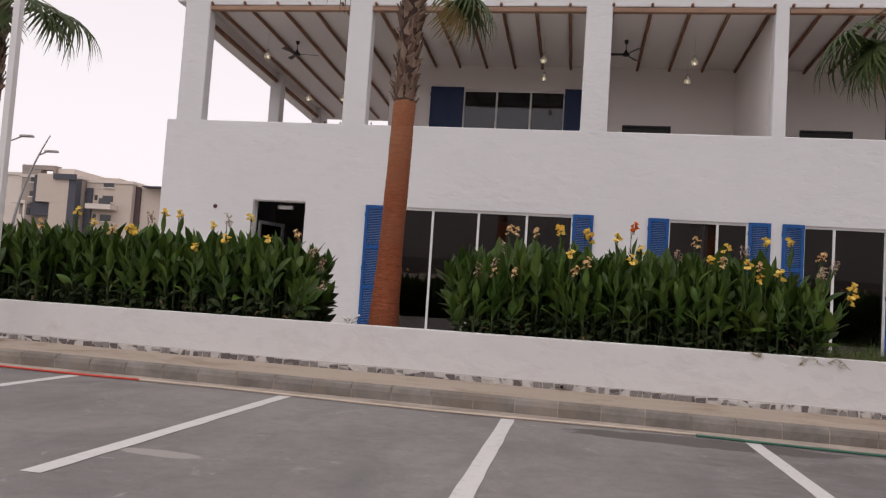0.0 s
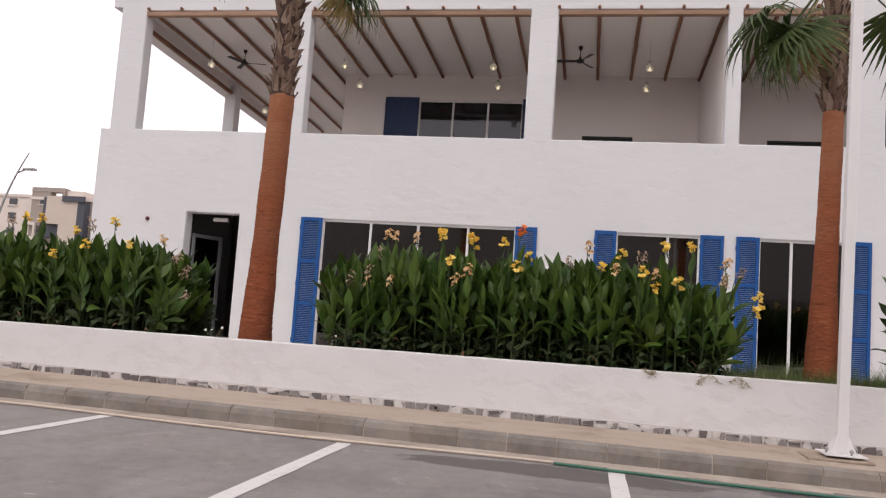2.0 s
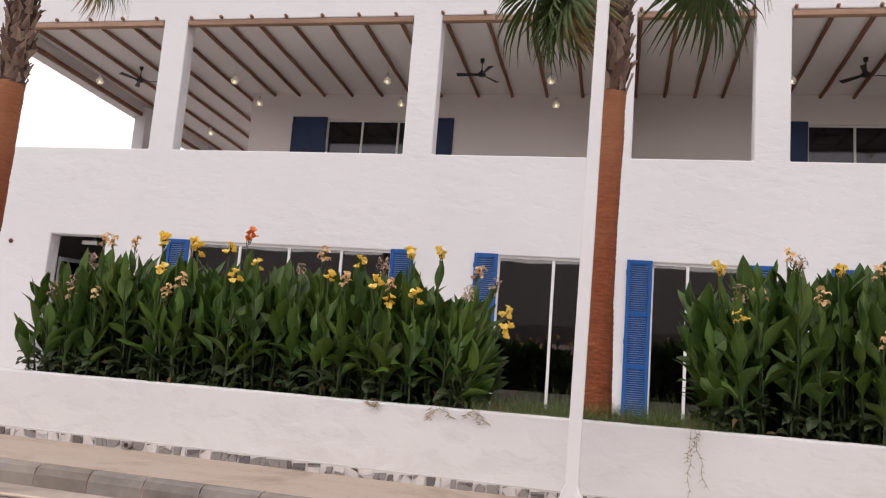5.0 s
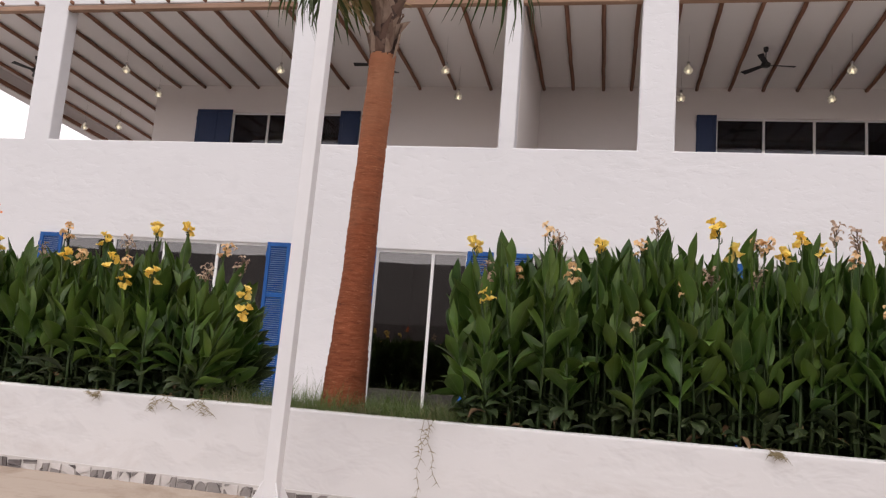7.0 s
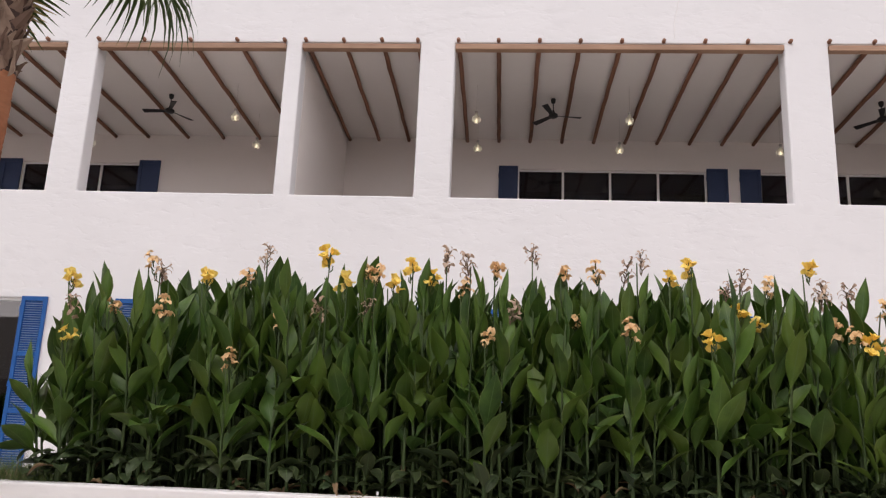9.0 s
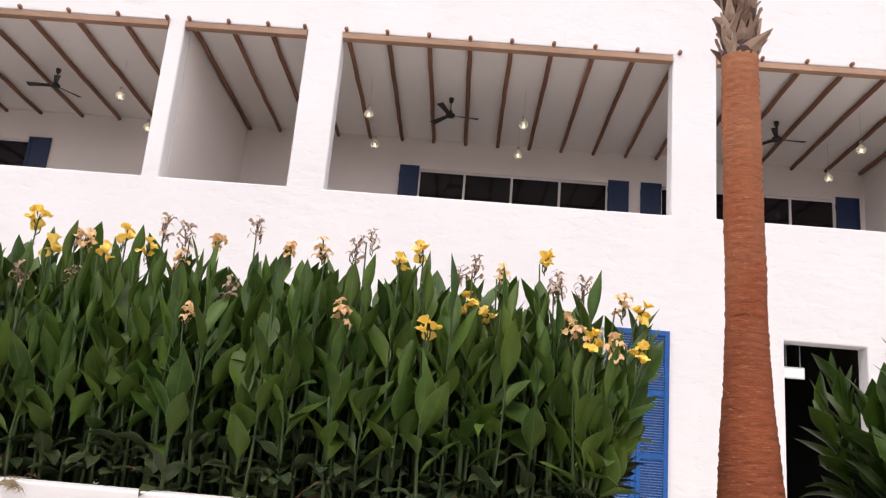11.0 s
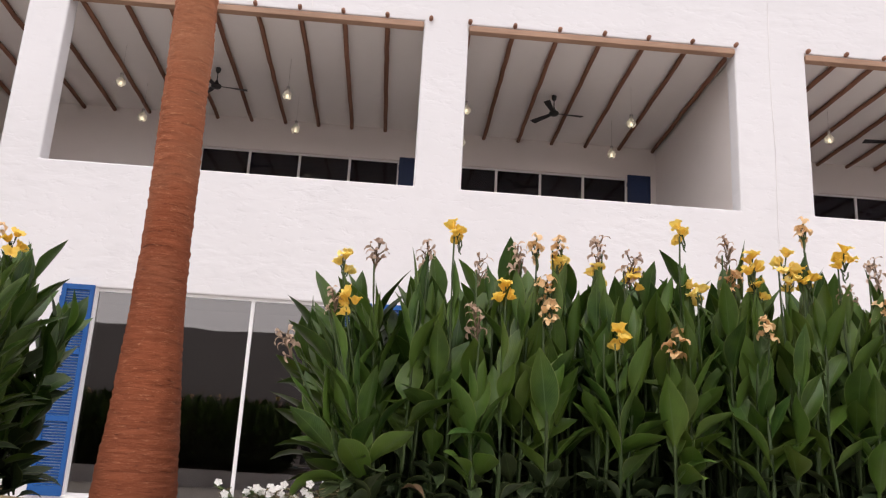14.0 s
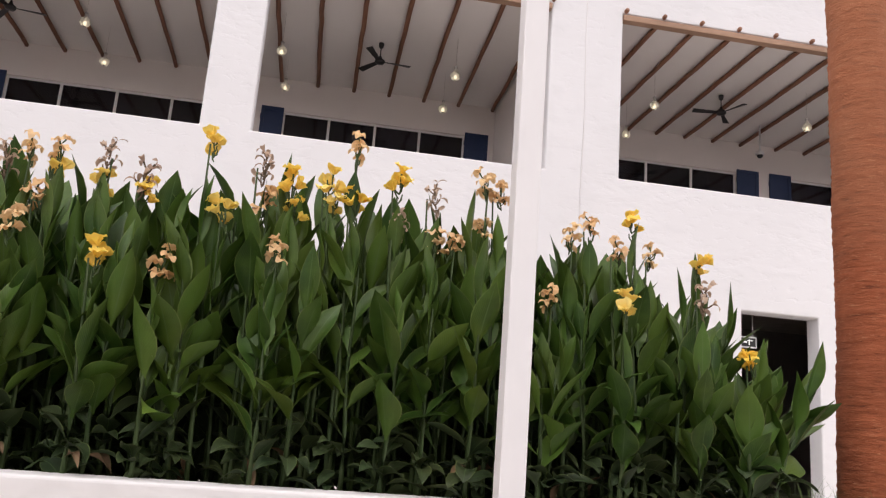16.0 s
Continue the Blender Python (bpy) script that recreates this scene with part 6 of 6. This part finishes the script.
bm = bmesh.new()
box(bm, 0.006, 0.494, 0.0, 0.15, -0.1, 0.18)
bmesh.ops.bevel(bm, geom=[e for e in bm.edges if all(v.co.z > 0.1 and v.co.y < 0.01 for v in e.verts)], offset=0.075, segments=2, affect='EDGES', profile=0.55)
bmesh.ops.recalc_face_normals(bm, faces=bm.faces)
for f in bm.faces:
    f.smooth = False
stone = bpy.data.meshes.new("kerb_stone")
bm.to_mesh(stone)
bm.free()
stone.materials.append(KERB_CONCRETE)
rnd = random.Random(3)
for i in range(-34, 60):
    x = i * 0.5
    o = new("kerb_stone", stone)
    o.parent = kerb
    o.matrix_basis = pose(x, kerb_y(x) + rnd.uniform(-.003, .003), road_z(x) + rnd.uniform(-.003, .003), rnd.uniform(-.5, .5), math.degrees(0.011), rnd.uniform(-.3, .3))

bm = bmesh.new()
for i in range(-34, 61):
    x = i * 0.5
    y, z = kerb_y(x), road_z(x)
    d = 0.007
    pts = [(0.006, -0.05), (0.006, 0.10), (0.03, 0.148), (0.078, 0.176), (0.14, 0.176), (0.14, -0.05)]
    ends = [[bm.verts.new((x + e * d, y + py, z + pz)) for py, pz in pts] for e in (-1, 1)]
    for k in range(len(pts) - 1):
        bm.faces.new((ends[0][k], ends[1][k], ends[1][k + 1], ends[0][k + 1]))
part("joint", bm, KERB_MORTAR, kerb, "pale sandy mortar joints")

band = thing("stone_band", "strip of broken grey and white stones under the planter wall", "stone band", kind="structure")
bm = bmesh.new()
for i in range(-20, 24):
    box(bm, i, i + 1.0, YP - 0.016, YP + 0.02, 0.10, 0.292, skew=lambda x, y, z: (x, y, z + road_z(x)))
part("mortar", bm, BAND_MORTAR, band, "pale mortar bed")
rnd = random.Random(12)


def split(poly):
    """A convex outline cut in two by a chord between two of its edges."""
    n = len(poly)
    i = rnd.randrange(n)
    j = (i + (1 if rnd.random() < 0.75 else 2)) % n
    i, j = min(i, j), max(i, j)
    p = poly[i].lerp(poly[(i + 1) % n], rnd.uniform(0.3, 0.7))
    q = poly[j].lerp(poly[(j + 1) % n], rnd.uniform(0.3, 0.7))
    return [p, *poly[i + 1:j + 1], q], [q, *poly[j + 1:], *poly[:i + 1], p]


def slab(bm, poly, depth):
    """A broken stone with a slightly tilted face and a narrow joint round it."""
    mid = sum(poly, Vector((0, 0))) / len(poly)
    pts = [mid + (p - mid) * max(0.5, 1 - 0.0060 / max((p - mid).length, 0.008)) for p in poly]
    f = [bm.verts.new((p.x, -depth + rnd.uniform(-.004, .004), p.y)) for p in pts]
    g = [bm.verts.new((p.x, 0.006, p.y)) for p in pts]
    bm.faces.new(f)
    for i in range(len(f)):
        j = (i + 1) % len(f)
        bm.faces.new((f[j], f[i], g[i], g[j]))


def area(poly):
    return abs(sum(p.x * q.y - q.x * p.y for p, q in zip(poly, poly[1:] + poly[:1]))) / 2


cells = []
for k in range(26):
    w, h = rnd.uniform(0.10, 0.16), rnd.uniform(0.082, 0.100)
    polys = [[Vector((rnd.uniform(-.01, .01), 0)), Vector((w + rnd.uniform(-.01, .01), 0)), Vector((w + rnd.uniform(-.01, .01), h)), Vector((rnd.uniform(-.01, .01), h - rnd.uniform(0, .012)))]]
    for _ in range(rnd.choice((1, 2, 2, 3))):
        polys.sort(key=area)
        polys += split(polys.pop())
    cells.append((w, polys))


def band_z(x):
    return road_z(x) + 0.188


x, far, far_mats = -13.0, bmesh.new(), []
stone_meshes = {}
while x < 10.0:
    k = rnd.randrange(len(cells))
    w, polys = cells[k]
    for i, poly in enumerate(polys):
        tone = rnd.choice((0, 0, 0, 1, 1, 2, 2))
        if -5.6 < x < 6.2:
            if (k, i, tone) not in stone_meshes:
                bm = bmesh.new()
                slab(bm, poly, 0.012)
                bmesh.ops.recalc_face_normals(bm, faces=bm.faces)
                me = bpy.data.meshes.new("stone")
                bm.to_mesh(me)
                bm.free()
                me.materials.append(STONE_MATS[tone])
                stone_meshes[k, i, tone] = me
            o = new("stone", stone_meshes[k, i, tone])
            o.parent = band
            o.matrix_basis = pose(x, YP - 0.016 + rnd.uniform(-.003, .003), band_z(x))
        else:
            first = len(far.faces)
            here = [p + Vector((x, band_z(x))) for p in poly]
            slab(far, here, 0.012)
            far_mats += [tone] * (len(far.faces) - first)
    x += w + rnd.uniform(0.002, 0.010)
for v in far.verts:
    v.co.y += YP - 0.016
bmesh.ops.recalc_face_normals(far, faces=far.faces)
rest = part("stones", far, None, band, "more of the broken stones")
for m in STONE_MATS:
    rest.data.materials.append(m)
rest.data.polygons.foreach_set("material_index", far_mats)
rest["kind"] = "stuff"
